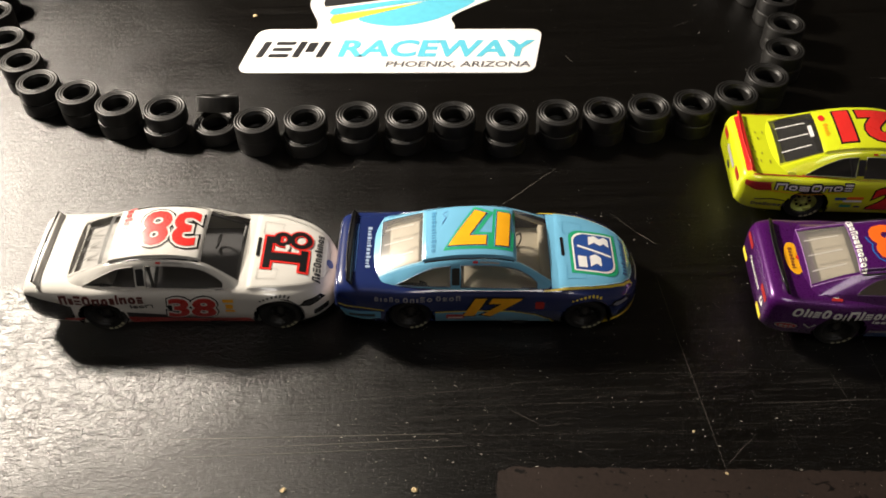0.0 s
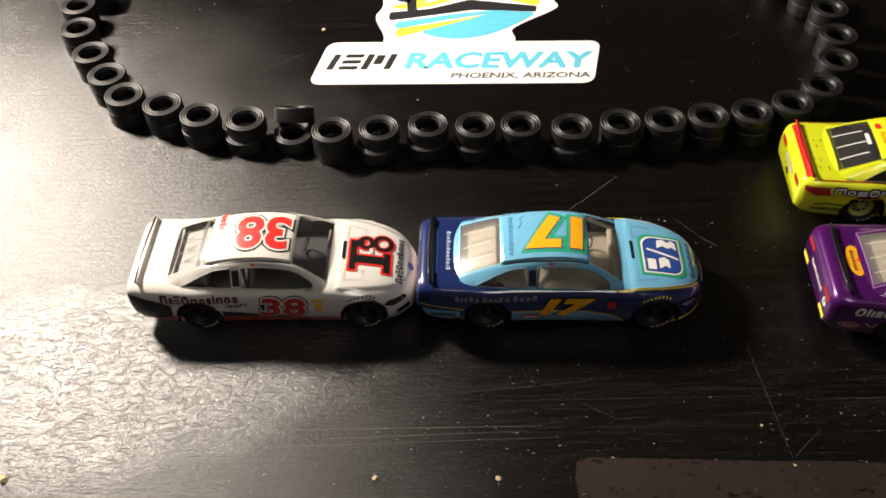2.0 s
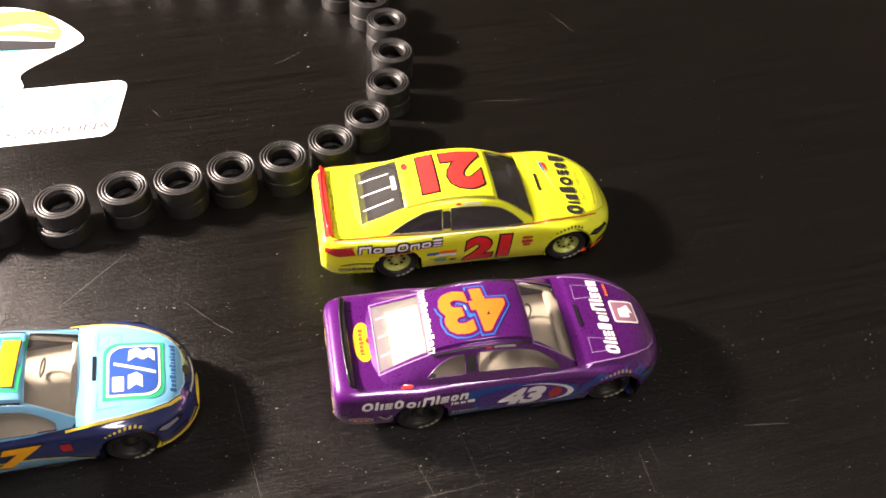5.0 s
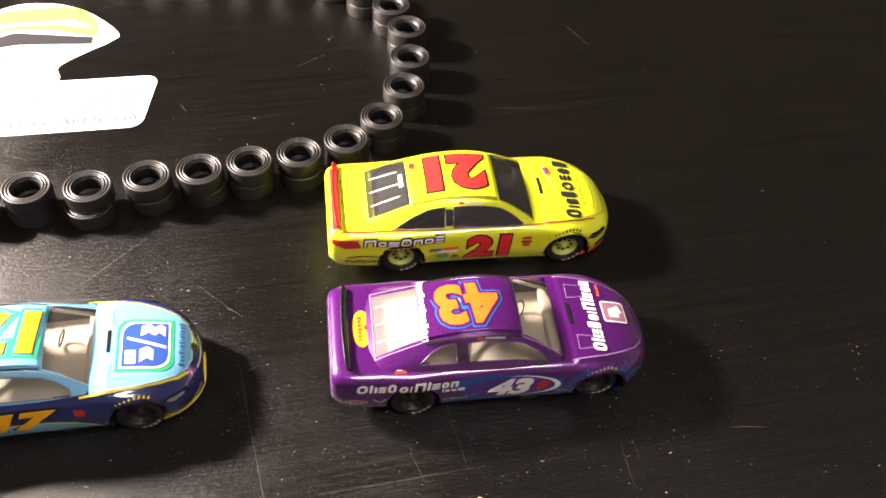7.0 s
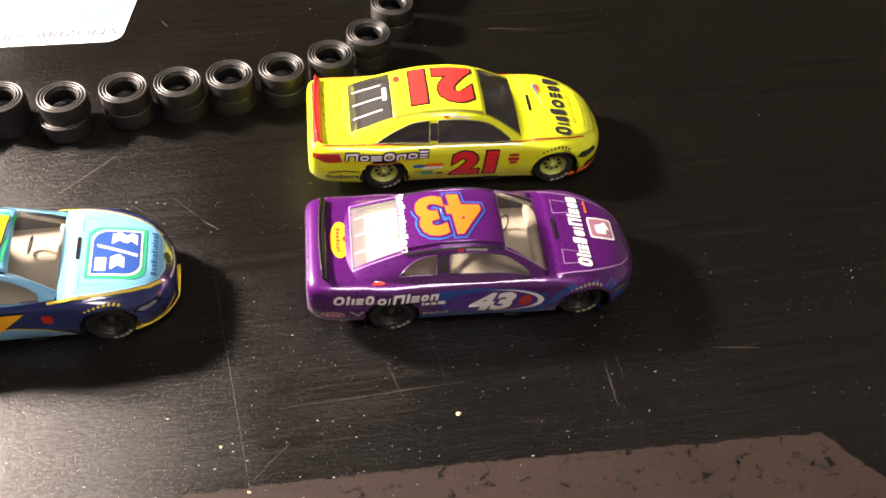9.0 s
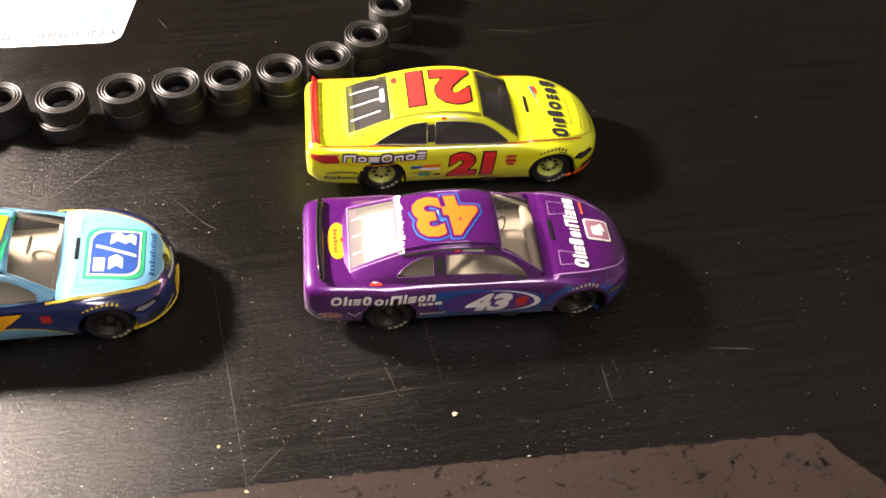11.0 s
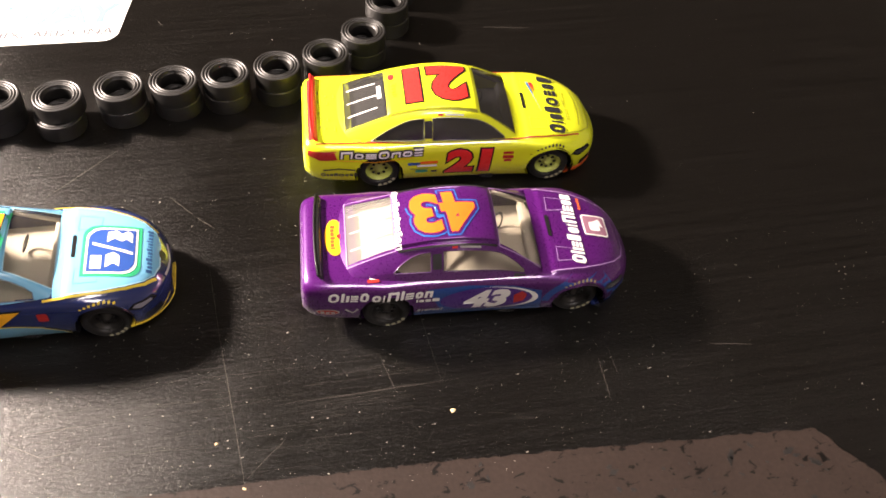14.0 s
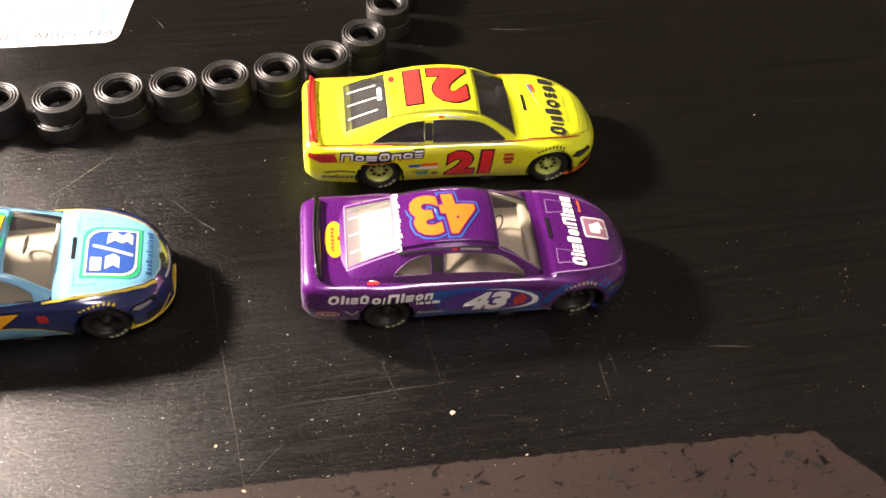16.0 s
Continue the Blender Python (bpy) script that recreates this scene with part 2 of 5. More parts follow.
TABLE = table_material()
TAPE = tape_material()
WALL = paint("wall_paint", (0.76, 0.73, 0.68), 0.8, scale=3.0)
FLOORING = paint("floor_boards", (0.22, 0.14, 0.09), 0.5, scale=6.0)
LEG = paint("black_leg", (0.02, 0.02, 0.02), 0.5, scale=20.0)
RUBBER = paint("black_rubber", (0.010, 0.0096, 0.0092), 0.42, scale=700.0, bump=0.12)
TREAD = paint("tyre_rubber", (0.006, 0.006, 0.006), 0.5, scale=700.0, bump=0.1)
VINYL = paint("white_vinyl", (0.83, 0.82, 0.80), 0.33, vary=0.03)
INK = paint("black_ink", (0.02, 0.02, 0.022), 0.4)
GREYINK = paint("grey_ink", (0.10, 0.10, 0.11), 0.4)
CYAN = paint("cyan_ink", (0.11, 0.50, 0.66), 0.4)
SUN_YELLOW = paint("yellow_ink", (0.88, 0.72, 0.06), 0.4)
DUST = paint("pale_dust", (0.56, 0.53, 0.47), 0.5)
CRUMB = paint("amber_crumb", (0.62, 0.48, 0.27), 0.7)
FAINT_SCRATCH = paint("faint_scratch", (0.055, 0.05, 0.044), 0.35)
SCRATCH = paint("scratched_paint", (0.15, 0.138, 0.12), 0.4)
WHITE = paint("white_enamel", (0.67, 0.655, 0.615), 0.2, vary=0.03, coat=1.0)
BLACK = paint("black_enamel", (0.012, 0.012, 0.013), 0.25, coat=0.4)
RED = paint("red_enamel", (0.72, 0.03, 0.025), 0.28, coat=0.3)
DARKRED = paint("dark_red_enamel", (0.45, 0.03, 0.025), 0.28, coat=0.3)
SKY = paint("light_blue_enamel", (0.16, 0.44, 0.66), 0.22, vary=0.04, coat=1.0)
NAVY = paint("navy_enamel", (0.012, 0.023, 0.105), 0.2, vary=0.06, coat=1.0)
BADGE = paint("badge_blue", (0.025, 0.075, 0.30), 0.3)
GREEN = paint("green_enamel", (0.02, 0.36, 0.17), 0.3)
GOLD = paint("amber_enamel", (0.88, 0.42, 0.015), 0.3)
TRIM_YELLOW = paint("yellow_line", (0.75, 0.58, 0.05), 0.3)
LIME = paint("fluorescent_yellow_enamel", (0.72, 0.80, 0.02), 0.24, vary=0.04, coat=0.9)
PURPLE = paint("purple_enamel", (0.085, 0.008, 0.135), 0.28, metal=0.3, vary=0.08, coat=1.0)
ORANGE = paint("orange_enamel", (0.90, 0.145, 0.015), 0.3)
MIDBLUE = paint("blue_enamel", (0.02, 0.12, 0.42), 0.28, coat=0.4)
TAN = paint("pale_plastic", (0.5, 0.455, 0.37), 0.4)
CHARCOAL = paint("dark_plastic", (0.025, 0.025, 0.027), 0.45)
GREYPLASTIC = paint("grey_plastic", (0.085, 0.085, 0.09), 0.26)
STEEL = paint("grey_bar", (0.42, 0.41, 0.39), 0.35)
LIMERIM = paint("lime_rim", (0.42, 0.50, 0.10), 0.35, metal=0.1)
DARKRIM = paint("black_rim", (0.009, 0.009, 0.009), 0.35)
SIDEWALL_MARK = paint("sidewall_print", (0.4, 0.39, 0.27), 0.5)
CLEAR = clear("clear_pane", (0.90, 0.89, 0.86), 0.21, 0.11)
# extra milk whitens the rear panes in place of the lamp's glare
GLARE_PANE = clear("glare_pane", (0.9, 0.89, 0.86), 0.2, 0.3)
FAINT = clear("thin_pane", (0.86, 0.86, 0.85), 0.12, 0.035)
SMOKE = clear("smoked_pane", (0.5, 0.5, 0.51), 0.14, 0.08)


# ---- building helpers ----
def finish(name, bm, material, smooth=True, parent=None, label=""):
    me = bpy.data.meshes.new(name)
    bm.to_mesh(me)
    bm.free()
    for mt in (material if isinstance(material, (list, tuple)) else [material]):
        me.materials.append(mt)
    if smooth:
        for f in me.polygons:
            f.use_smooth = True
    ob = new(name, me)
    if parent:
        ob.parent = parent
    if label:
        tagged(ob, label)
    return ob


def part(name, bm, material, parent, label="", smooth=True):
    return finish(name, bm, material, smooth, parent, label)


def box(bm, lo, hi, bevel=0.0):
    """A box between two corners, in mm."""
    c = [(a + b) / 2 * MM for a, b in zip(lo, hi)]
    d = [abs(b - a) * MM for a, b in zip(lo, hi)]
    r = bmesh.ops.create_cube(bm, size=1.0, matrix=Matrix.Translation(c) @ Matrix.Diagonal((*d, 1)))
    if bevel:
        edges = list({e for v in r["verts"] for e in v.link_edges})
        bmesh.ops.bevel(bm, geom=edges, offset=bevel * MM, segments=2, affect="EDGES", profile=0.5)
    return bm


def lathe(bm, profile, steps=48, axis="Z", move=(0, 0, 0)):
    """Turns a closed loop of (radius, height), in mm, round an axis."""
    rings = []
    for k in range(steps):
        a = 2 * math.pi * k / steps
        ring = []
        for r, h in profile:
            p = (r * math.cos(a), r * math.sin(a), h) if axis == "Z" else (r * math.cos(a), h, r * math.sin(a))
            ring.append(bm.verts.new([(u + w) * MM for u, w in zip(p, move)]))
        rings.append(ring)
    n = len(profile)
    for k in range(steps):
        a, b = rings[k], rings[(k + 1) % steps]
        for i in range(n):
            j = (i + 1) % n
            bm.faces.new((a[i], b[i], b[j], a[j]))
    bmesh.ops.recalc_face_normals(bm, faces=bm.faces)
    return bm


def tube(bm, pts, radius, sides=6):
    """A round bar through points, in mm."""
    last = None
    pts = [Vector(q) for q in pts]
    for i, q in enumerate(pts):
        d = (pts[min(i + 1, len(pts) - 1)] - pts[max(i - 1, 0)]).normalized()
        u = d.orthogonal().normalized()
        w = d.cross(u)
        ring = [bm.verts.new((q + radius * (math.cos(a) * u + math.sin(a) * w)) * MM) for a in (2 * math.pi * k / sides for k in range(sides))]
        if last:
            k0 = min(range(sides), key=lambda k: (ring[k].co - last[0].co).length)
            ring = ring[k0:] + ring[:k0]
            for k in range(sides):
                bm.faces.new((last[k], last[(k + 1) % sides], ring[(k + 1) % sides], ring[k]))
        else:
            bm.faces.new(ring[::-1])
        last = ring
    bm.faces.new(last)
    return bm


def smooth_curve(*knots):
    """A curve through (x, y) knots that does not overshoot."""
    xs = [k[0] for k in knots]
    ys = [k[1] for k in knots]
    h = [b - a for a, b in zip(xs, xs[1:])]
    d = [(b - a) / w for a, b, w in zip(ys, ys[1:], h)]
    m = [d[0]] + [0 if a * b <= 0 else 2 * a * b / (a + b) for a, b in zip(d, d[1:])] + [d[-1]]

    def value(x):
        x = min(max(x, xs[0]), xs[-1])
        i = max(k for k in range(len(h)) if x >= xs[k])
        s = (x - xs[i]) / h[i]
        return (ys[i] * (1 + 2 * s) * (1 - s) ** 2 + h[i] * m[i] * s * (1 - s) ** 2
                + ys[i + 1] * s * s * (3 - 2 * s) + h[i] * m[i + 1] * s * s * (s - 1))
    return value


def flat(*polys):
    """A flat mesh of polygons in the plane, in mm."""
    bm = bmesh.new()
    for poly in polys:
        bm.faces.new([bm.verts.new((x, y, 0)) for x, y in poly])
    bmesh.ops.triangulate(bm, faces=bm.faces)
    return bm


def rounded(cx, cy, w, h, r, slant=0.0, n=5):
    pts = []
    for sx, sy, a0 in ((1, 1, 0), (-1, 1, 90), (-1, -1, 180), (1, -1, 270)):
        for k in range(n + 1):
            a = radians(a0 + 90 * k / n)
            y = cy + sy * (h / 2 - r) + r * math.sin(a)
            pts.append((cx + sx * (w / 2 - r) + r * math.cos(a) + slant * (y - cy), y))
    return pts


def oval(cx, cy, w, h, n=28):
    return [(cx + w / 2 * math.cos(2 * math.pi * k / n), cy + h / 2 * math.sin(2 * math.pi * k / n)) for k in range(n)]


def letters(text, height, fat=0.0, slant=0.0, width=None):
    """A flat mesh of the built-in font, centred, with capitals of that height in mm."""
    cu = bpy.data.curves.new("text", "FONT")
    cu.body, cu.align_x, cu.size, cu.offset, cu.resolution_u = text, "CENTER", 1.0, 0.0, 3
    cu.fill_mode = "FRONT"
    ob = bpy.data.objects.new("text", cu)
    scene.collection.objects.link(ob)
    k = height / 0.69
    cu.offset = fat / k
    bpy.context.view_layer.update()
    me = bpy.data.meshes.new_from_object(ob.evaluated_get(bpy.context.evaluated_depsgraph_get()))
    bm = bmesh.new()
    bm.from_mesh(me)
    bpy.data.objects.remove(ob)
    bpy.data.curves.remove(cu)
    bpy.data.meshes.remove(me)
    xs = [v.co.x for v in bm.verts]
    x0, x1 = min(xs), max(xs)
    kx = width / (x1 - x0) if width else k
    for v in bm.verts:
        y = (v.co.y - 0.345) * k
        v.co = ((v.co.x - (x0 + x1) / 2) * kx + slant * y, y, 0)
    bmesh.ops.triangulate(bm, faces=bm.faces)
    return bm


def bars(widths, height, gap=0.28, slant=0.0, tall=()):
    """Print as plain shapes: a row of blocks, rings and short bars."""
    total = sum(widths) + gap * (len(widths) - 1)
    x, polys = -total / 2, []
    for i, w in enumerate(widths):
        h = height * (1.0 if (i in tall or (not tall and i % 3 == 0)) else 0.78)
        if w > 0.6 * h and height > 1.25:
            st, x1, y0, y1 = height * 0.23, x + w * 0.96, -height / 2, h - height / 2
            kind = (i * 5 + len(widths)) % 4
            cx, cy = (x + x1) / 2, (y0 + y1) / 2
            if kind in (0, 2):
                a, b = rounded(cx, cy, x1 - x, h, min(w, h) * 0.42, 0, 4), rounded(cx, cy, x1 - x - 2 * st, h - 2 * st, min(w, h) * 0.16, 0, 4)
                quads = [[a[j], a[(j + 1) % len(a)], b[(j + 1) % len(a)], b[j]] for j in range(len(a))]
            elif kind == 1:
                quads = [rounded(cx, y, x1 - x, st * 0.92, st * 0.2, 0, 1) for y in (y0 + st / 2, cy, y1 - st / 2)]
            else:
                quads = [rounded(u, cy, st, h, st * 0.2, 0, 1) for u in (x + st / 2, x1 - st / 2)] + [rounded(cx, y1 - st / 2, x1 - x, st, st * 0.2, 0, 1)]
            polys += [[(u + slant * v, v) for u, v in quad] for quad in quads]
        elif w > 0.05:
            polys.append(rounded(x + w / 2, (h - height) / 2, w * 0.94, h, min(w, h) * 0.2, slant, 2))
        x += w + gap
    return flat(*polys)


def set_in(bm, centre, u=(1, 0), v=(0, 1)):
    """Turns and moves a flat mesh within its plane."""
    for q in bm.verts:
        a, b = q.co.x, q.co.y
        q.co = (centre[0] + a * u[0] + b * v[0], centre[1] + a * u[1] + b * v[1], 0)
    return bm


def drape(bm, surface, step=1.1):
    """Cuts a flat mesh finely and lays it on a curved surface(a, b) -> (x, y, z), in mm."""
    for n in (0, 1):
        lo, hi = min(q.co[n] for q in bm.verts), max(q.co[n] for q in bm.verts)
        c = math.floor(lo / step) + 1
        while c * step < hi:
            co, no = [0, 0, 0], [0, 0, 0]
            co[n], no[n] = c * step, 1
            bmesh.ops.bisect_plane(bm, geom=bm.verts[:] + bm.edges[:] + bm.faces[:], plane_co=co, plane_no=no, dist=1e-5)
            c += 1
    for q in bm.verts:
        q.co = Vector(surface(q.co.x, q.co.y)) * MM
    bmesh.ops.recalc_face_normals(bm, faces=bm.faces)
    return bm


# ---- room and table ----
ROOM = ((-1.6, -1.7), (1.9, 1.5), -0.75, 1.65)
(rx0, ry0), (rx1, ry1), rz0, rz1 = ROOM
def slab(name, lo, hi, material, label):
    ob = finish(name, box(bmesh.new(), [c * 1000 for c in lo], [c * 1000 for c in hi]), material, False)
    return tagged(ob, label, name.split("_")[0], kind="structure")
slab("floor", (rx0, ry0, rz0 - 0.05), (rx1, ry1, rz0), FLOORING, "plain brown boarded floor under the table")
slab("ceiling", (rx0, ry0, rz1), (rx1, ry1, rz1 + 0.05), WALL, "plain pale plaster ceiling of the room")
slab("wall_north", (rx0 - 0.1, ry1, rz0), (rx1 + 0.1, ry1 + 0.1, rz1), WALL, "plain pale painted wall of the room")
slab("wall_south", (rx0 - 0.1, ry0 - 0.1, rz0), (rx1 + 0.1, ry0, rz1), WALL, "plain pale painted wall of the room")
slab("wall_west", (rx0 - 0.1, ry0, rz0), (rx0, ry1, rz1), WALL, "plain pale painted wall of the room")
slab("wall_east", (rx1, ry0, rz0), (rx1 + 0.1, ry1, rz1), WALL, "plain pale painted wall of the room")

table = tagged(new("table"), "black-painted wooden table with scratches, dust and wrinkled paint", "table")
table.location = (0, 0, -0.75)
def at_table(ob):
    ob.location = (0, 0, 0.75)
    return ob
at_table(part("tabletop", box(bmesh.new(), (-520, -330, -28), (640, 430, 0), 3), TABLE, table, "scuffed black-painted tabletop", False))
for x in (-470, 590):
    for y in (-280, 380):
        at_table(part("leg", box(bmesh.new(), (x - 22, y - 22, -750), (x + 22, y + 22, -28), 3), LEG, table, "", False))


def strip(pts, width):
    """A thin tapering ribbon along points on the table, in mm."""
    bm = bmesh.new()
    last = None
    n = len(pts)
    for i, (x, y) in enumerate(pts):
        dx, dy = pts[min(i + 1, n - 1)][0] - pts[max(i - 1, 0)][0], pts[min(i + 1, n - 1)][1] - pts[max(i - 1, 0)][1]
        d = math.hypot(dx, dy)
        w = width * (0.35 + 0.65 * math.sin(math.pi * (i + 0.5) / n)) / 2
        now = [bm.verts.new(((x + s * w * -dy / d) * MM, (y + s * w * dx / d) * MM, 0.00008)) for s in (-1, 1)]
        if last:
            bm.faces.new((last[0], last[1], now[1], now[0]))
        last = now
    return bm


rnd = random.Random(7)
def scratch(a, b, width=0.22, wave=0.5, n=14):
    pts = []
    drift = 0
    for k in range(n + 1):
        s = k / n
        drift += rnd.uniform(-wave, wave) * 0.4
        pts.append((a[0] + (b[0] - a[0]) * s - drift * 0.3, a[1] + (b[1] - a[1]) * s + drift))
    return at_table(part("scratch", strip(pts, width), SCRATCH, table, "pale scratch in black paint"))


# ---- loose rubber tyres stacked two high in an oval ----
TYRE_R, TYRE_H = 6.35, 4.8
def loose_tyre():
    r, h = TYRE_R, TYRE_H
    prof = [(r - 0.3, 0.0), (r - 0.06, 0.12), (r, 0.35), (r, h - 0.45), (r - 0.05, h - 0.16), (r - 0.22, h - 0.02),
            (r - 0.75, h), (r - 0.82, h - 0.2), (r - 0.98, h - 0.2), (r - 1.05, h), (r - 1.55, h), (r - 1.62, h - 0.25),
            (r - 1.78, h - 0.25), (r - 1.85, h - 0.03), (r - 2.2, h - 0.05), (r - 2.36, h - 0.25), (r - 2.42, h - 0.75), (r - 2.72, h - 0.85),
            (r - 2.8, h - 1.2), (r - 2.8, 1.4), (r - 2.55, 0.8), (r - 2.3, 0.1)]
    ob = finish("rubber_tyre", lathe(bmesh.new(), prof, 44), RUBBER)
    return tagged(ob, "loose black rubber toy tyre in a ring of stacked tyres", "toy tyre", "oval ring of stacked toy tyres")

near_row = [(-64.2, -23.2), (-50.6, -28.8), (-37.5, -34.8), (-22.6, -37.6), (-8.0, -39.6), (5.2, -44.4), (19.9, -44.1), (35.2, -43.1), (49.9, -44.2),
            (64.0, -44.4), (79.6, -46.3), (94.8, -44.7), (108.7, -44.2), (122.3, -43.0), (136.2, -41.6), (149.9, -37.8), (161.7, -29.4)]
east_bend = [(170.7, -16.2), (175.3, -1.9), (177.4, 14.2), (174.5, 27.5), (167.0, 39.7)]
west_bend = [(-72.6, -11.8), (-81.2, 1.0), (-89.6, 16.6), (-93.5, 31.5)]
far_row = [(157 - 14.6 * k, 51 + 20.5 * min(1, k / 5) ** 0.8) for k in range(16)]
west_far = [(-91.0, 46.5), (-83.5, 60.0)]
first = loose_tyre()
k = 0
for x, y in near_row + east_bend + west_bend + west_far + far_row:
    dx, dy = rnd.uniform(-0.4, 0.4), rnd.uniform(-0.3, 0.3)
    if (x, y) in near_row[3:4] + near_row[6:9] + near_row[10:11]:
        dx, dy = -0.7, -1.5
    low = pose((x + dx) * MM, (y + dy) * MM, 0, 0, 0, rnd.uniform(0, 360))
    if k == 0:
        first.matrix_basis = low
    else:
        copy_thing(first, low)
    if (x, y) != near_row[4]:
        copy_thing(first, pose(x * MM, y * MM, (TYRE_H - 0.05) * MM, 0, 0, rnd.uniform(0, 360)))
    k += 1
# one upper tyre has slipped back and leans on its edge
tipped = copy_thing(first, pose(-8.0 * MM, -33.8 * MM, 4.4 * MM, -34, 0, -4))
tagged(tipped, "black rubber toy tyre tipped up on edge behind its stack")

# ---- printed sticker on the table ----
def sheet(polys, height, lift=0.0):
    bm = flat(*polys)
    for q in bm.verts:
        q.co = (q.co.x * MM, q.co.y * MM, (height + lift) * MM)
    return bm


def rise(points, n=6):
    """A rounded outline through a few corner points."""
    out = []
    m = len(points)
    for i in range(m):
        p0, p1, p2, p3 = (Vector(points[(i + j) % m]) for j in (-1, 0, 1, 2))
        for k in range(n):
            s = k / n
            q = 0.5 * (2 * p1 + (p2 - p0) * s + (2 * p0 - 5 * p1 + 4 * p2 - p3) * s * s + (3 * p1 - p0 - 3 * p2 + p3) * s ** 3)
            out.append((q.x, q.y))
    return out


def plate(polys, thick):
    bm = bmesh.new()
    for poly in polys:
        a = [bm.verts.new((x * MM, y * MM, thick * MM)) for x, y in poly]
        b = [bm.verts.new((x * MM, y * MM, 0.0)) for x, y in poly]
        bm.faces.new(a)
        for i in range(len(a)):
            j = (i + 1) % len(a)
            bm.faces.new((a[i], b[i], b[j], a[j]))
    bmesh.ops.recalc_face_normals(bm, faces=bm.faces)
    bmesh.ops.triangulate(bm, faces=[f for f in bm.faces if len(f.verts) > 4])
    return bm


TURN_S = radians(-2.3)
base = rounded(0, 0, 98.0, 24.8, 4.0, 0.18, 6)
base = [(45.3 + x * math.cos(TURN_S) - y * math.sin(TURN_S), 1.4 + x * math.sin(TURN_S) + y * math.cos(TURN_S)) for x, y in base]
crest = rise([(19.5, 8), (19.0, 19), (15.6, 31), (18.3, 40), (16.0, 57.5), (22.5, 64), (25, 68.2), (32.5, 67.2), (36.6, 62.8), (42.6, 61), (43.2, 55.2),
              (52, 58), (64, 56.2), (75, 49), (83.8, 37), (82, 32.4), (74, 27), (66, 20.5), (66.5, 13.5), (60, 6), (35, 6)], 5)
sticker = tagged(finish("sticker", plate([base], 0.25), VINYL, False), "white die-cut vinyl raceway sticker flat on the table", "sticker")
part("crest", plate([crest], 0.26), VINYL, sticker, "white crest of the sticker", False)
Z1, Z2, Z3 = 0.34, 0.40, 0.46
part("yellow_dune", sheet([rise([(21.5, 38.2), (29, 41), (37, 51), (52, 54.5), (70, 53), (77, 43), (76, 36), (66, 39.8), (50, 42.5), (36, 37.5), (26, 36)], 5)], Z1), SUN_YELLOW, sticker, "yellow printed shape")
part("white_gap", sheet([[(33, 39), (50, 45), (66, 43.5), (76, 40), (66, 44.8), (50, 46.5), (37, 43.5)]], Z2), VINYL, sticker)
part("blue_gap", sheet([[(58, 45.6), (68, 44.8), (76.5, 41.5), (68, 46.5)]], Z3), CYAN, sticker)
part("black_ridge", sheet([[(20.5, 31), (21, 34), (36, 35.5), (51, 41), (76, 35.2), (75.5, 31.5), (52, 34), (36, 31.2), (21, 28.6)]], Z2), INK, sticker, "black printed ridge")
part("blue_wave", sheet([rise([(33, 20.5), (44, 15.6), (57, 17.6), (68, 24.2), (74.5, 31), (60, 31.4), (46, 27)], 5)], Z1), CYAN, sticker, "blue printed wave")
part("blue_stripe", sheet([[(22.5, 24.6), (24, 27.4), (45, 31.5), (60, 33.2), (70, 32.6), (55, 30.8), (40, 27.5), (24, 23.2)]], Z2), CYAN, sticker)
part("yellow_stripe", sheet([[(23, 20.2), (24.3, 23), (40, 26.2), (56, 30), (42, 24.5), (30, 20), (24, 17.6)]], Z2), SUN_YELLOW, sticker)
for poly in ([(26.6, 64.3), (30.8, 62.6), (30.8, 35.5), (27.4, 33.4)], [(20.0, 55.0), (22.8, 55.6), (25, 44.6), (28.5, 42.8), (28.5, 39.6), (23, 42)],
             [(35.6, 58.8), (38.6, 57.8), (35.4, 46), (30, 43.6), (30, 46.6), (33.4, 48.6)]):
    part("cactus_stroke", sheet([poly], Z3), INK, sticker, "black printed cactus stroke", False)
def on_sticker(name, bm, material, centre, label=""):
    c, s = math.cos(TURN_S), math.sin(TURN_S)
    set_in(bm, centre, (c, s), (-s, c))
    for q in bm.verts:
        q.co = (q.co.x * MM, q.co.y * MM, Z1 * MM)
    return part(name, bm, material, sticker, label, False)
for cx, polys in ((1.7, [rounded(0, 0, 2.3, 9.0, 0.2, 0.28, 1)]),
                  (8.0, [rounded(0.28 * y, y, 6.6, 2.0, 0.6, 0.28, 2) for y in (-3.5, 0, 3.5)]),
                  (17.8, [rounded(u, 0, 2.3, 9.0, 0.2, 0.28, 1) for u in (-4.0, 4.0)] + [rounded(0, 1.2, 3.0, 5.4, 0.3, 0.28, 1)])):
    for poly in polys:
        on_sticker("black_block", flat(poly), INK, (cx, 3.7 - cx * 0.04), "black printed emblem stroke")
on_sticker("lettering", letters("RACEWAY", 8.8, 0.42, 0.2, 65.0), CYAN, (60.2, 1.9), "blue printed capitals")
on_sticker("small_lettering", letters("PHOENIX, ARIZONA", 2.9, 0.08, 0.2, 48.0), GREYINK, (67.0, -7.3), "small grey printed capitals")

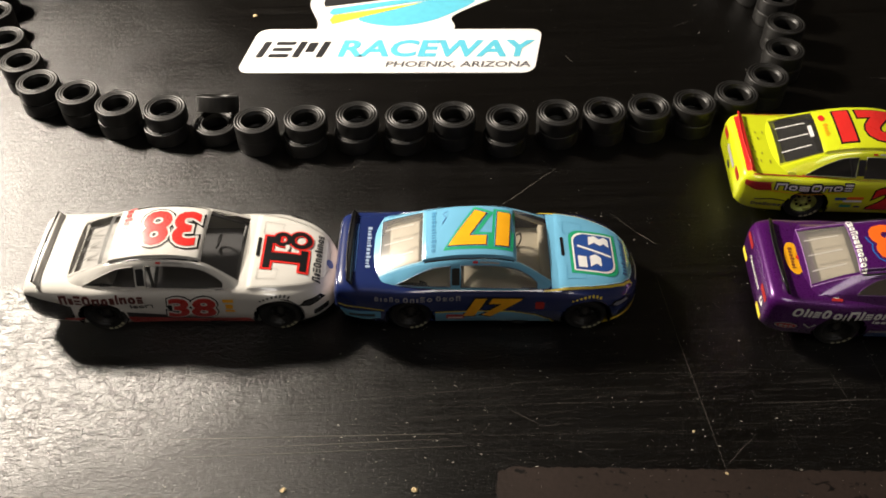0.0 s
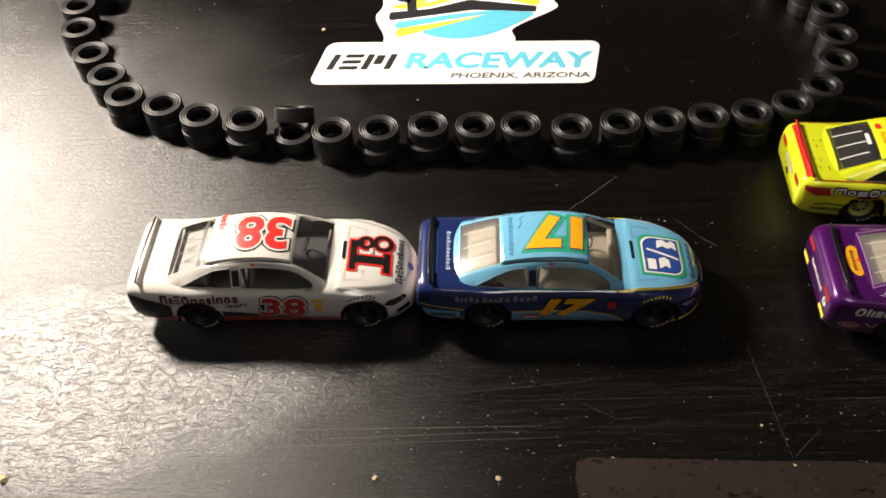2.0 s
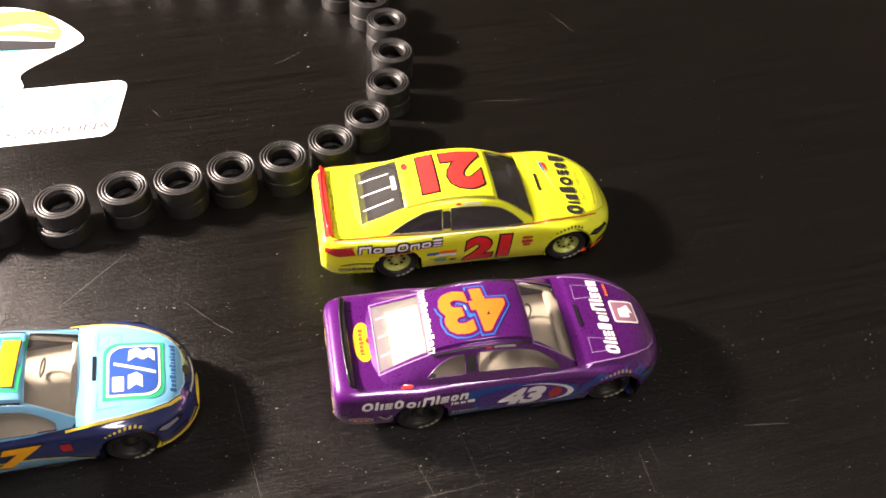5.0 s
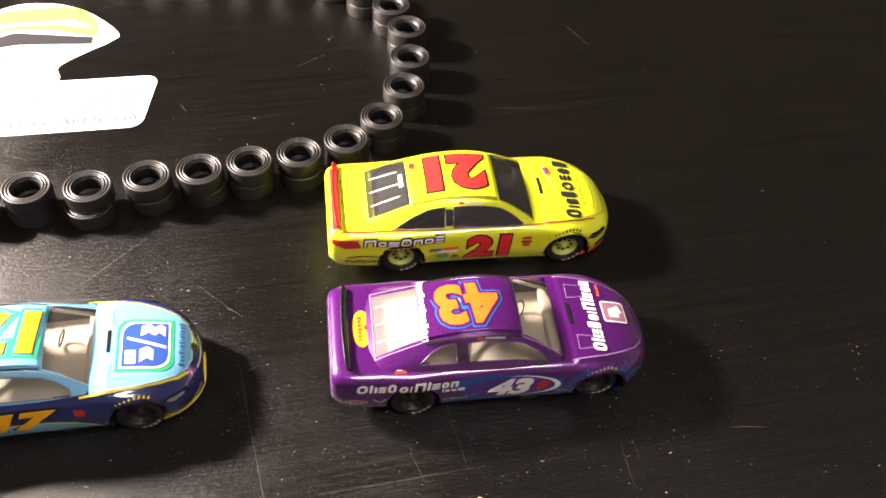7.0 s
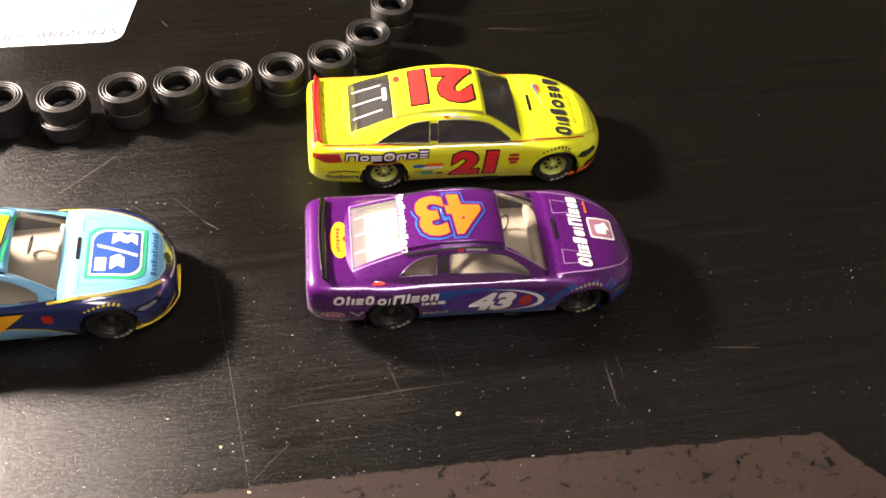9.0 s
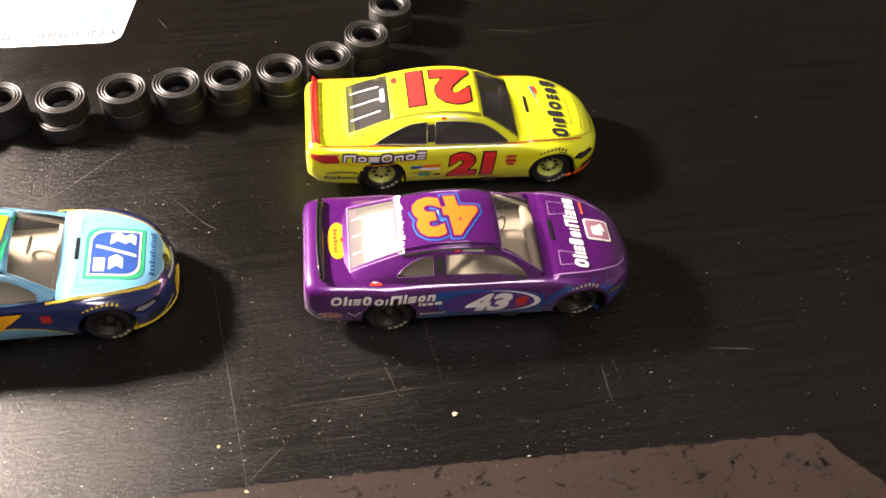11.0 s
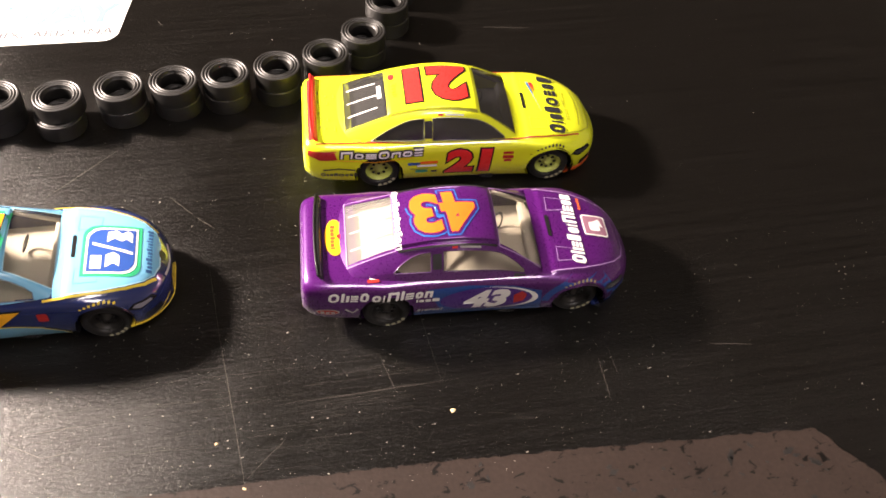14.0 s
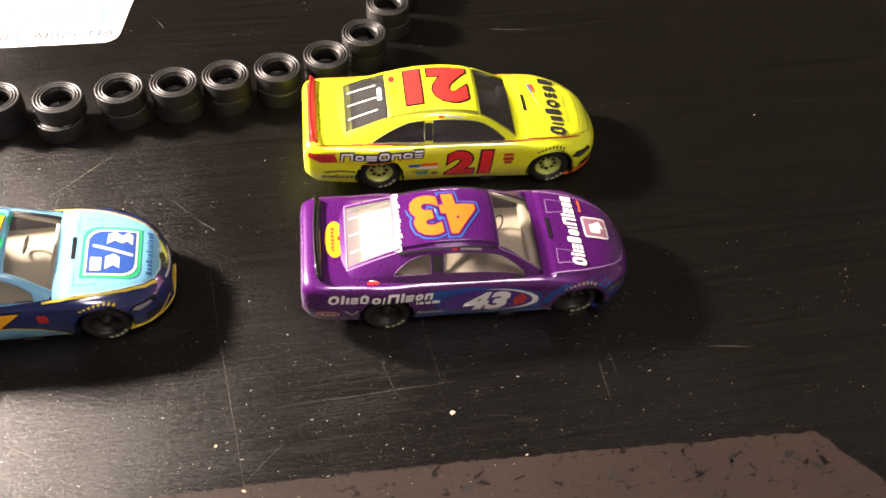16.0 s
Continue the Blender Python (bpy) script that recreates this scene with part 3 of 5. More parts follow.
# ---- strip of brown backing at the near edge, ragged ----
def ragged(a, b, n, wob):
    return [(a[0] + (b[0] - a[0]) * k / n + rnd.uniform(-wob, wob), a[1] + (b[1] - a[1]) * k / n + rnd.uniform(-wob, wob)) for k in range(n)]
edge_line = (ragged((68.2, -163), (68.5, -157), 5, 0.4) + ragged((68.8, -156.4), (71.5, -155.2), 4, 0.3) + ragged((72, -155.2), (160, -159.6), 70, 0.28)
             + ragged((160, -159.6), (239, -166), 70, 0.35) + ragged((239, -166), (250, -182), 14, 0.5) + [(262, -215), (66, -215)])
backing = tagged(finish("backing_strip", plate([edge_line], 0.12), TAPE, False), "worn pinkish-brown strip with dark flecks and ragged edge on the table", "paper strip")
FLECK = paint("dark_paint_fleck", (0.0035, 0.0026, 0.0022), 0.6, bump=0.1)
rf = random.Random(31)
spots = []
for cx, cy, n, spread in ((150, -171, 7, 6), (176, -176, 8, 7), (196, -170, 9, 8), (213, -175, 9, 7), (228, -171, 10, 6), (238, -178, 6, 6), (128, -166, 6, 4), (165, -163, 4, 5)):
    spots += [(cx + rf.gauss(0, spread), cy + rf.gauss(0, spread * 0.45)) for _ in range(n)]
for x, y in spots:
    edge = -155.2 - (x - 72) * 0.05 if x < 160 else -159.6 - (x - 160) * 0.081
    if not 72 < x < 238 or y > edge - 1.0:
        continue
    size, turn, long = 0.25 + 0.75 * rf.random() ** 2, rf.uniform(0, 3.14), rf.choice((1.0, 1.3, 2.0))
    rim = []
    for k in range(11):
        a = 2 * math.pi * k / 11
        r = size * rf.uniform(0.45, 1.25)
        u, v = r * long * math.cos(a), r * math.sin(a)
        rim.append((x + u * math.cos(turn) - v * math.sin(turn), y + u * math.sin(turn) + v * math.cos(turn)))
    part("paint_fleck", plate([rim], 0.15), FLECK, backing, "", False)

# ---- toy stock cars ----
def ease(t):
    t = min(1.0, max(0.0, t))
    return t * t * (3 - 2 * t)


class Shape:
    """The outline of one toy stock car, in mm: x from tail to nose, y to its left, z up."""
    def __init__(self, length, wide=1.0, back=0.5, slim=1.0, ride=0.8, quarter=(17.6, 30.5), door=(32.6, 50.4), tip=((17.5, 0.155), (19.5, 0.42), (23, 0.68), (27.5, 0.84))):
        f = length / 75.0
        self.f, self.length, self.back, self.ride, self.blade, self.tuck, self.sill = f, length, back * f, ride, 0.0, 0.0, 0.15
        k = lambda *kn: smooth_curve(*[(x * f, y) for x, y in kn])
        self.W = k((0, 11.9 * wide), (1.2, 12.9 * wide), (5, 13.9 * wide), (12, 14.2 * wide), (18, 14.6 * wide), (26, 14.1 * wide), (40, 13.9 * wide), (54, 14.1 * wide), (60.5, 14.55 * wide), (65, 13.9 * wide),
                   (69, 12.5 * wide), (72, 10.2 * wide), (74, 7.4 * wide), (75, 4.8 * wide))
        self.T = k((0, 12.6), (0.8, 14.3), (3, 14.9), (12, 14.7), (30, 14.4), (52, 14.3), (57, 13.9), (65, 12.7), (70, 11.3), (73, 9.7), (75, 7.4))
        self.B = k((0, 4.2), (3, 2.6), (14, 1.7), (60, 1.6), (70, 1.3), (75, 1.6))
        self.N = k((0, 6.4), (55, 6.4), (66, 4.4), (75, 2.8))
        self.hood = k((54.0, 13.3), (62, 12.2), (66.5, 10.9), (70, 9.3), (72.2, 7.2), (73.4, 4.0))
        self.R = k((9.5, 14.6), (14, 16.6), (21.5, 19.3), (26, 20.4), (31, 21.2), (36, 21.4), (40.5, 21.0), (44.3, 20.0), (54.6, 13.8))
        self.G = k((9.5, 11.0 * wide), (20, 12.5 * wide), (43, 12.9 * wide), (54.6, 12.2 * wide))
        self.P = k((9.5, 9.6 * wide), (14, 9.4 * wide * (1 + slim) / 2), (22, 9.0 * wide * slim), (43, 9.1 * wide * slim), (54.6, 11.6 * wide))
        self.H = k(*tip, (44, 0.84), (48, 0.74), (51, 0.36))
        self.pillar = (quarter[1] + door[0]) / 2
        self.windows = (("rear_window", "roof", 11.6, 21.9, 0.90), ("windshield", "roof", 44.5, 53.9, 0.93),
                        ("quarter_window", "side", *quarter, 0), ("door_window", "side", *door, 0))
        self.wheels = (18.3 * f, 61.3 * f)

    def mid(self, x):
        return self.B(x) + 0.47 * (self.T(x) - self.B(x))

    def top(self, x, y, lift=0.0):
        n, w, z0 = self.N(x), self.W(x), self.mid(x)
        e = max(0.0, 1 - min(1, abs(y) / w) ** n)
        bulge = 0.34 * ease((self.hood(x) - abs(y)) / 0.9) * ease((x / self.f - 54.4) / 1.0) * ease((73.6 - x / self.f) / 1.2)
        return (x, y, z0 + (self.T(x) - z0) * e ** (1 / n) + bulge * min(1, 3 * e) + lift)

    def side(self, x, z, lift=0.0):
        n, w, z0 = self.N(x), self.W(x), self.mid(x)
        if z > z0:
            y = w * max(0.0, 1 - min(1, (z - z0) / (self.T(x) - z0)) ** n) ** (1 / n)
        else:
            y = w * (1 - 0.10 * min(1, (z0 - z) / (z0 - self.B(x))) ** 2)
        return (x, -(y + lift), z)

    def roof(self, x, y, lift=0.0):
        """The roof panel stands proud between two channels."""
        s, q = abs(y) / self.P(x), x / self.f
        panel = ease((q - 22.0) / 0.5) * ease((44.4 - q) / 0.5)
        step = 0.42 * ease((0.915 - s) / 0.03) - 0.22 * ease((s - 0.885) / 0.03) * ease((0.985 - s) / 0.03)
        return (x - self.back, y, self.R(x) - 0.9 * min(1.2, s) ** 3 + panel * step + lift)

    def glass_side(self, x, s, sign, lift=0.0):
        hi = self.H(x)
        s = s / 0.15 * self.sill if s <= 0.15 else (self.sill + (s - 0.15) / 0.69 * (hi - self.sill) if s < 0.84 else hi + (s - 0.84) / 0.16 * (1 - hi))
        g, p = self.G(x), self.P(x)
        zb = self.top(x - self.back, g)[2] - 0.25
        zt = max(zb, self.R(x) - 0.9)
        bulge = 0.35 * math.sin(math.pi * s)
        return (x - self.back, sign * (g + (p - g) * s + bulge + lift), zb + (zt - zb) * s)


def stations(lo, hi, step, marks):
    pts = sorted([lo, hi] + [m for m in marks if lo < m < hi])
    out = []
    for a, b in zip(pts, pts[1:]):
        n = max(1, round((b - a) / step))
        out += [a + (b - a) * k / n for k in range(n)]
    return out + [hi]


ARCH = 6.25
def lower_body(sh):
    bm = bmesh.new()
    f = sh.f
    xs = stations(0, sh.length, 0.55, [])
    xs = xs[:-1] + [sh.length - 0.25, sh.length]
    xs.sort()
    rings = []
    for x in xs:
        w, t, b, n, z0 = sh.W(x), sh.T(x), sh.B(x), sh.N(x), sh.mid(x)
        half = []
        for k in range(29):
            a = radians(90 - 90 * k / 28)
            y = w * max(0, math.cos(a)) ** (2 / n)
            half.append((y, sh.top(x, y)[2]))
        for k in range(1, 11):
            s = k / 10
            half.append((w * (1 - 0.10 * s * s), z0 + (b - z0) * s))
        half += [(w * 0.6, b), (0, b)]
        ring = half + [(-y, z) for y, z in half[-2:0:-1]]
        rings.append([bm.verts.new((x, y, z)) for y, z in ring])
    m = len(rings[0])
    for a, b in zip(rings, rings[1:]):
        for i in range(m):
            j = (i + 1) % m
            bm.faces.new((a[i], a[j], b[j], b[i]))
    bm.faces.new(rings[0])
    bm.faces.new(rings[-1][::-1])
    # wheel arches
    gone = set()
    for wx in sh.wheels:
        for q in bm.verts:
            d = math.hypot(q.co.x - wx, q.co.z - 5.3)
            if abs(q.co.y) > 9 and abs(d - ARCH) < 0.42 and d > 0 and q.co.z > 2.2:
                q.co.x = wx + (q.co.x - wx) * ARCH / d
                q.co.z = 5.3 + (q.co.z - 5.3) * ARCH / d
        for fc in bm.faces:
            c = fc.calc_center_median()
            if abs(c.y) > 9 and math.hypot(c.x - wx, c.z - 5.3) < ARCH - 0.02:
                gone.add(fc)
    # open cabin under the panes
    for fc in bm.faces:
        c = fc.calc_center_median()
        if 12 * f < c.x < 52.3 * f and c.z > 11 and abs(c.y) < sh.G(c.x) - 0.7:
            gone.add(fc)
    bmesh.ops.delete(bm, geom=list(gone), context="FACES")
    bmesh.ops.recalc_face_normals(bm, faces=bm.faces)
    for q in bm.verts:
        q.co *= MM
    return bm


def greenhouse(sh):
    """The cabin's shell and its panes: a mesh of paint, and (name, mesh) of each pane."""
    f = sh.f
    marks = [m * f for w in sh.windows for m in (w[2], w[3])]
    xs = stations(9.6 * f, 54.6 * f, 0.6, marks)
    marks += [m * f for m in (22.0, 22.17, 22.34, 22.5, 43.9, 44.06, 44.23, 44.4)]
    roof_s = {round(-1 + k / 10, 4) for k in range(21)}
    roof_s = sorted(roof_s | {g * s for s in (0.87, 0.884, 0.892, 0.90, 0.908, 0.916, 0.93, 0.955, 0.965, 0.975, 0.985) for g in (-1, 1)})
    side_s = [0, 0.15, 0.32, 0.5, 0.68, 0.84, 1.0]

    def grid(row, bm, want, point):
        made = {}
        def vert(i, j):
            if (i, j) not in made:
                made[i, j] = bm.verts.new([c * MM for c in point(xs[i], row[j])])
            return made[i, j]
        for i in range(len(xs) - 1):
            for j in range(len(row) - 1):
                if want((xs[i] + xs[i + 1]) / 2 / f, (row[j] + row[j + 1]) / 2):
                    bm.faces.new((vert(i, j), vert(i + 1, j), vert(i + 1, j + 1), vert(i, j + 1)))

    def in_roof(w, x, s):
        return w[2] < x < w[3] and abs(s) < w[4]

    def in_side(w, x, s):
        return w[2] < x < w[3] and 0.15 < s < 0.84
    shell, panes = bmesh.new(), []
    grid(roof_s, shell, lambda x, s: not any(in_roof(w, x, s) for w in sh.windows[:2]), lambda x, s: sh.roof(x, s * sh.P(x)))
    for sign in (-1, 1):
        grid(side_s, shell, lambda x, s: not any(in_side(w, x, s) for w in sh.windows[2:]), lambda x, s: sh.glass_side(x, s, sign))
    bmesh.ops.remove_doubles(shell, verts=shell.verts, dist=1e-6)
    bmesh.ops.recalc_face_normals(shell, faces=shell.faces)
    for w in sh.windows:
        if w[1] == "roof":
            bm = bmesh.new()
            grid(roof_s, bm, lambda x, s: in_roof(w, x, s), lambda x, s: sh.roof(x, s * sh.P(x), -0.12))
            panes.append((w[0], bm))
        else:
            for sign in (-1, 1):
                bm = bmesh.new()
                grid(side_s, bm, lambda x, s: in_side(w, x, s), lambda x, s: sh.glass_side(x, s, sign, -0.12))
                panes.append((w[0], bm))
    for name, bm in panes:
        bmesh.ops.recalc_face_normals(bm, faces=bm.faces)
    return shell, panes


def wheel(car, x, y, z, sign, rim_material, marks):
    """A rim with its tyre, marks printed on the sidewall; sign: the side it faces."""
    bm = bmesh.new()
    prof = [(0.0, 1.1), (1.0, 1.15), (1.25, 0.6), (2.3, 0.25), (2.9, 0.55), (3.25, 1.2), (3.5, 1.45), (3.6, 1.3), (3.5, -1.6), (0.0, -1.6)]
    lathe(bm, [(r, sign * h) for r, h in prof], 36, "Y")
    rim = part("wheel", bm, rim_material, car, "toy wheel with round holes")
    rim.location = (x * MM, y * MM, z * MM)
    for k in range(8):
        a = 2 * math.pi * k / 8
        hole = bmesh.new()
        bmesh.ops.create_circle(hole, cap_ends=True, segments=10, radius=0.42 * MM, matrix=Matrix.Translation((1.85 * MM * math.cos(a), sign * 0.62 * MM, 1.85 * MM * math.sin(a))) @ Matrix.Rotation(radians(90), 4, "X"))
        part("rim_hole", hole, BLACK, rim)
    r = 5.3
    tp = [(3.4, 1.7), (3.7, 2.0), (4.4, 2.15), (5.0, 1.95), (5.25, 1.5), (r, 0.9), (r, -1.4), (5.0, -2.0), (3.4, -2.0)]
    part("tyre", lathe(bmesh.new(), [(q, sign * h) for q, h in tp], 44, "Y"), TREAD, rim, "black rubber tyre")
    for a0, span in marks:
        bm = bmesh.new()
        n = 7
        for k in range(n):
            if k % 2:
                continue
            a1, a2 = radians(a0 + span * k / n), radians(a0 + span * (k + 1.2) / n)
            bm.faces.new([bm.verts.new((q * math.cos(a) * MM, sign * 2.2 * MM, q * math.sin(a) * MM)) for q, a in ((4.05, a1), (4.75, a1), (4.75, a2), (4.05, a2))])
        part("sidewall_print", bm, SIDEWALL_MARK, rim, "", False)


def build_car(sh, label, body, cabin, inside, pane, rim, spoiler, origin, heading, shelf=None, frame_trim=None, chin=None):
    shelf = shelf or inside
    car = tagged(new("toy_car"), label, "toy car", "toy stock cars on the table")
    car.matrix_basis = pose(origin[0] * MM, origin[1] * MM, sh.ride * MM, 0, 0, heading)
    f, L = sh.f, sh.length
    part("body", lower_body(sh), body, car)
    shell, panes = greenhouse(sh)
    part("cabin", shell, cabin, car)
    for name, bm in panes:
        part(name, bm, GLARE_PANE if name == "rear_window" and pane == CLEAR else pane, car, "clear plastic pane")
    for name, where, x0, x1, lim in sh.windows[2:]:
        for sign in (-1, 1):
            n = 14
            low = [sh.glass_side((x0 + (x1 - x0) * k / n) * f, 0.14, sign, 0.05) for k in range(n + 1)]
            high = [sh.glass_side((x1 - (x1 - x0) * k / n) * f, 0.839, sign, 0.05) for k in range(n + 1)]
            part("window_frame", tube(bmesh.new(), low + high + low[:1], 0.13), frame_trim or cabin, car)
    lip = bmesh.new()
    rows = []
    xs = [66 * f + (L - 66 * f) * k / 14 for k in range(15)]
    edge = [(x, -sh.W(x) * 0.92 - 0.1) for x in xs] + [(L + 0.2, y) for y in (-2.5, 0.0, 2.5)] + [(x, sh.W(x) * 0.92 + 0.1) for x in xs[::-1]]
    for x, y in edge:
        inner = (x - 1.6, y * 0.82)
        rows.append([lip.verts.new((p * MM, q * MM, z * MM)) for p, q, z in ((x, y, 1.25), (x, y, 1.6), (*inner, 1.6), (*inner, 1.25))])
    for a, b in zip(rows, rows[1:]):
        for i in range(4):
            lip.faces.new((a[i], b[i], b[(i + 1) % 4], a[(i + 1) % 4]))
    bmesh.ops.recalc_face_normals(lip, faces=lip.faces)
    part("splitter", lip, chin or BLACK, car, "thin lip under the nose", False)
    for sign in (-1, 1):
        y0, y1 = sorted((sign * (sh.W(45) - 2.6), sign * (sh.W(45) - 1.0)))
        part("side_pipe", box(bmesh.new(), (43.6 * f, y0, 0.9), (47.4 * f, y1, 2.3), 0.25), BLACK, car, "", False)
    tub = bmesh.new()
    box(tub, (11 * f, -11.2, 8.6), (55 * f, 11.2, 10.0))
    box(tub, (50.5 * f, -11.0, 10.0), (55.5 * f, 11.0, 12.2), 0.8)
    ledge = box(bmesh.new(), (11.4 * f, -8.6, 10.0), (20.6 * f, 8.6, 13.2), 0.3)
    for q in ledge.verts:
        if q.co.z > 11 * MM:
            q.co.z += (q.co.x - 11.4 * f * MM) * 0.40
    part("rear_shelf", ledge, shelf, car, "moulded shelf under the rear window", False)
    part("interior", tub, inside, car, "moulded plastic interior", False)
    seat = bmesh.new()
    box(seat, (30 * f, 1.2, 9.9), (38 * f, 7.4, 11.6), 0.8)
    box(seat, (27.5 * f, 1.0, 9.9), (30 * f, 7.6, 15.8), 0.9)
    box(seat, (27.8 * f, 2.6, 15.2), (30 * f, 6.0, 17.8), 0.8)
    part("seat", seat, inside, car, "moulded driver seat")
    for pts in ([(31, -10, 7), (31, -8.6, 18.6), (31, 8.6, 18.6), (31, 10, 7)], [(31, -8, 18.4), (14, -8.2, 14)], [(31, 8, 18.4), (14, 8.2, 14)],
                [(43, -8.2, 18.6), (31, -8.4, 18.6)], [(43, 8.2, 18.6), (31, 8.4, 18.6)], [(43, -8.2, 18.6), (52, -10, 12.6)], [(43, 8.2, 18.6), (52, 10, 12.6)],
                [(31, -8, 17.6), (19, 0, 13.4)], [(31, 8, 17.6), (19, 0, 13.4)], [(31, -9.6, 10), (31, 9.4, 17)]):
        part("roll_bar", tube(bmesh.new(), [(x * f, y, z) for x, y, z in pts], 0.45), inside, car)
    ring = bmesh.new()
    lathe(ring, [(1.9, -0.2), (2.2, 0), (1.9, 0.2), (1.6, 0)], 20, "Z")
    sw = part("steering_wheel", ring, CHARCOAL, car)
    sw.matrix_basis = pose(45 * f * MM, 4.3 * MM, 12.6 * MM, 0, -60, 0)
    for wx in sh.wheels:
        for sign in (-1, 1):
            well = bmesh.new()
            last = None
            for k in range(25):
                a = radians(-25 + 230 * k / 24)
                p = (wx + (ARCH + 0.05) * math.cos(a), 5.3 + (ARCH + 0.05) * math.sin(a))
                p = (p[0], max(p[1], 1.8))
                now = [well.verts.new((p[0] * MM, sign * y * MM, p[1] * MM)) for y in (sh.W(wx) - 0.55, 7.5)]
                if last:
                    well.faces.new((last[0], last[1], now[1], now[0]))
                last = now
            well.faces.new([q for q in well.verts if abs(abs(q.co.y) - 7.5 * MM) < 1e-6])
            part("wheel_well", well, BLACK, car, "", False)
            wheel(car, wx, sign * (sh.W(wx) - 3.35 - (sh.tuck if wx > 40 else 0)), 5.3 - sh.ride, sign, rim, [(268, 62)] if sign < 0 else [])
    for sign in (-1, 1):
        part("axle", lathe(bmesh.new(), [(0.0, -11), (0.5, -11), (0.5, 11), (0.0, 11)], 10, "Y", (sh.wheels[0 if sign < 0 else 1], 0, 5.3 - sh.ride)), CHARCOAL, car)
    for wx in sh.wheels:
        for sign in (-1, 1):
            n, polys = 40, []
            a0, a1 = radians(-6), radians(186)
            for k in range(n):
                t1, t2 = a0 + (a1 - a0) * k / n, a0 + (a1 - a0) * (k + 1) / n
                polys.append([(wx + r * math.cos(t), 5.3 + r * math.sin(t)) for r, t in ((5.95, t1), (7.0, t1), (7.0, t2), (5.95, t2))])
            lip = flat(*polys)
            bmesh.ops.remove_doubles(lip, verts=lip.verts, dist=1e-4)
            drape(lip, lambda a, b: tuple(m * v for m, v in zip((1, -sign, 1), sh.side(a, max(b, sh.B(a) + 0.1), 0.06))), 2.0)
            part("arch_lip", lip, body, car)
    # blade across the tail, leaning back, with end plates
    bl = bmesh.new()
    w = 11.7
    box(bl, (4.2 + sh.blade, -w, 14.2), (5.1 + sh.blade, w, 16.0), 0.2)
    for q in bl.verts:
        q.co.x -= (q.co.z - 14.0 * MM) * 0.55
        q.co.x += 1.6 * MM * (1 - (q.co.y / (w * MM)) ** 2) * -0.35
    blade = part("spoiler", bl, spoiler, car, "thin upright spoiler blade")
    part("spoiler_edge", tube(bmesh.new(), [(3.45 + sh.blade - 0.56 * (1 - (y / w) ** 2), y, 16.0) for y in (-11.7, -8, -4, 0, 4, 8, 11.7)], 0.26), RED if spoiler == RED else BLACK, blade)
    return car


class Livery:
    """Lays printed shapes on one car."""
    def __init__(self, car, sh):
        self.car, self.sh, self.layer = car, sh, 0

    def lay(self, name, bm, material, where, centre=(0, 0), turn=0, lift=0.12, label=""):
        u, v = {0: ((1, 0), (0, 1)), 180: ((-1, 0), (0, -1)), 90: ((0, 1), (-1, 0)), -90: ((0, -1), (1, 0))}[turn]
        set_in(bm, centre, u, v)
        sh = self.sh
        fn = {"roof": lambda a, b: sh.roof(a, b, lift), "top": lambda a, b: sh.top(a, b, lift), "side": lambda a, b: sh.side(a, b, lift),
              "tail": lambda a, b: (-lift, a, b), "pillar": lambda a, b: sh.glass_side(a, b / 10, -1, lift)}[where]
        return part(name, drape(bm, fn), material, self.car, label)

    def number(self, text, where, centre, height, width, face, rims, turn=0, slant=0.0, fat=0.35, base=0.10):
        """A number with outlines: rims are (material, extra thickness), widest first."""
        for i, (mt, more) in enumerate(rims):
            self.lay("number_outline", letters(text, height, fat + more, slant, width + 2 * more), mt, where, centre, turn, base + 0.05 * i)
        self.lay("number", letters(text, height, fat, slant, width), face, where, centre, turn, base + 0.02 + 0.05 * len(rims))

    def line(self, pts, width, material, where, lift=0.14, name="stripe"):
        polys = []
        n = len(pts)
        sides = [[], []]
        for i, (x, y) in enumerate(pts):
            a, b = pts[max(0, i - 1)], pts[min(n - 1, i + 1)]
            d = math.hypot(b[0] - a[0], b[1] - a[1])
            nx, ny = -(b[1] - a[1]) / d * width / 2, (b[0] - a[0]) / d * width / 2
            sides[0].append((x + nx, y + ny))
            sides[1].append((x - nx, y - ny))
        for i in range(n - 1):
            polys.append([sides[0][i], sides[0][i + 1], sides[1][i + 1], sides[1][i]])
        return self.lay(name, flat(*polys), material, where, lift=lift)


def lettering_widths(n, w, seed):
    r = random.Random(seed)
    return [w * r.choice((0.55, 0.9, 1.0, 1.1, 1.2)) for _ in range(n)]

FORD = Shape(74.6, ride=0.9, quarter=(15.6, 28.7), door=(31.2, 49.4), tip=((15.4, 0.155), (17.4, 0.42), (21, 0.68), (25.5, 0.84)))
YELLOW = Shape(76.0, 1.03, 1.2, 1.0, 0.4)
COUPE = Shape(75.0, 1.03, 1.5, 0.9, 1.4, (21.4, 29.4), (32.0, 49.8), ((21.3, 0.36), (22.6, 0.55), (25, 0.76), (27.5, 0.84)))
YELLOW.blade = -1.0
COUPE.blade, COUPE.tuck, COUPE.sill = 0.3, 1.6, 0.34


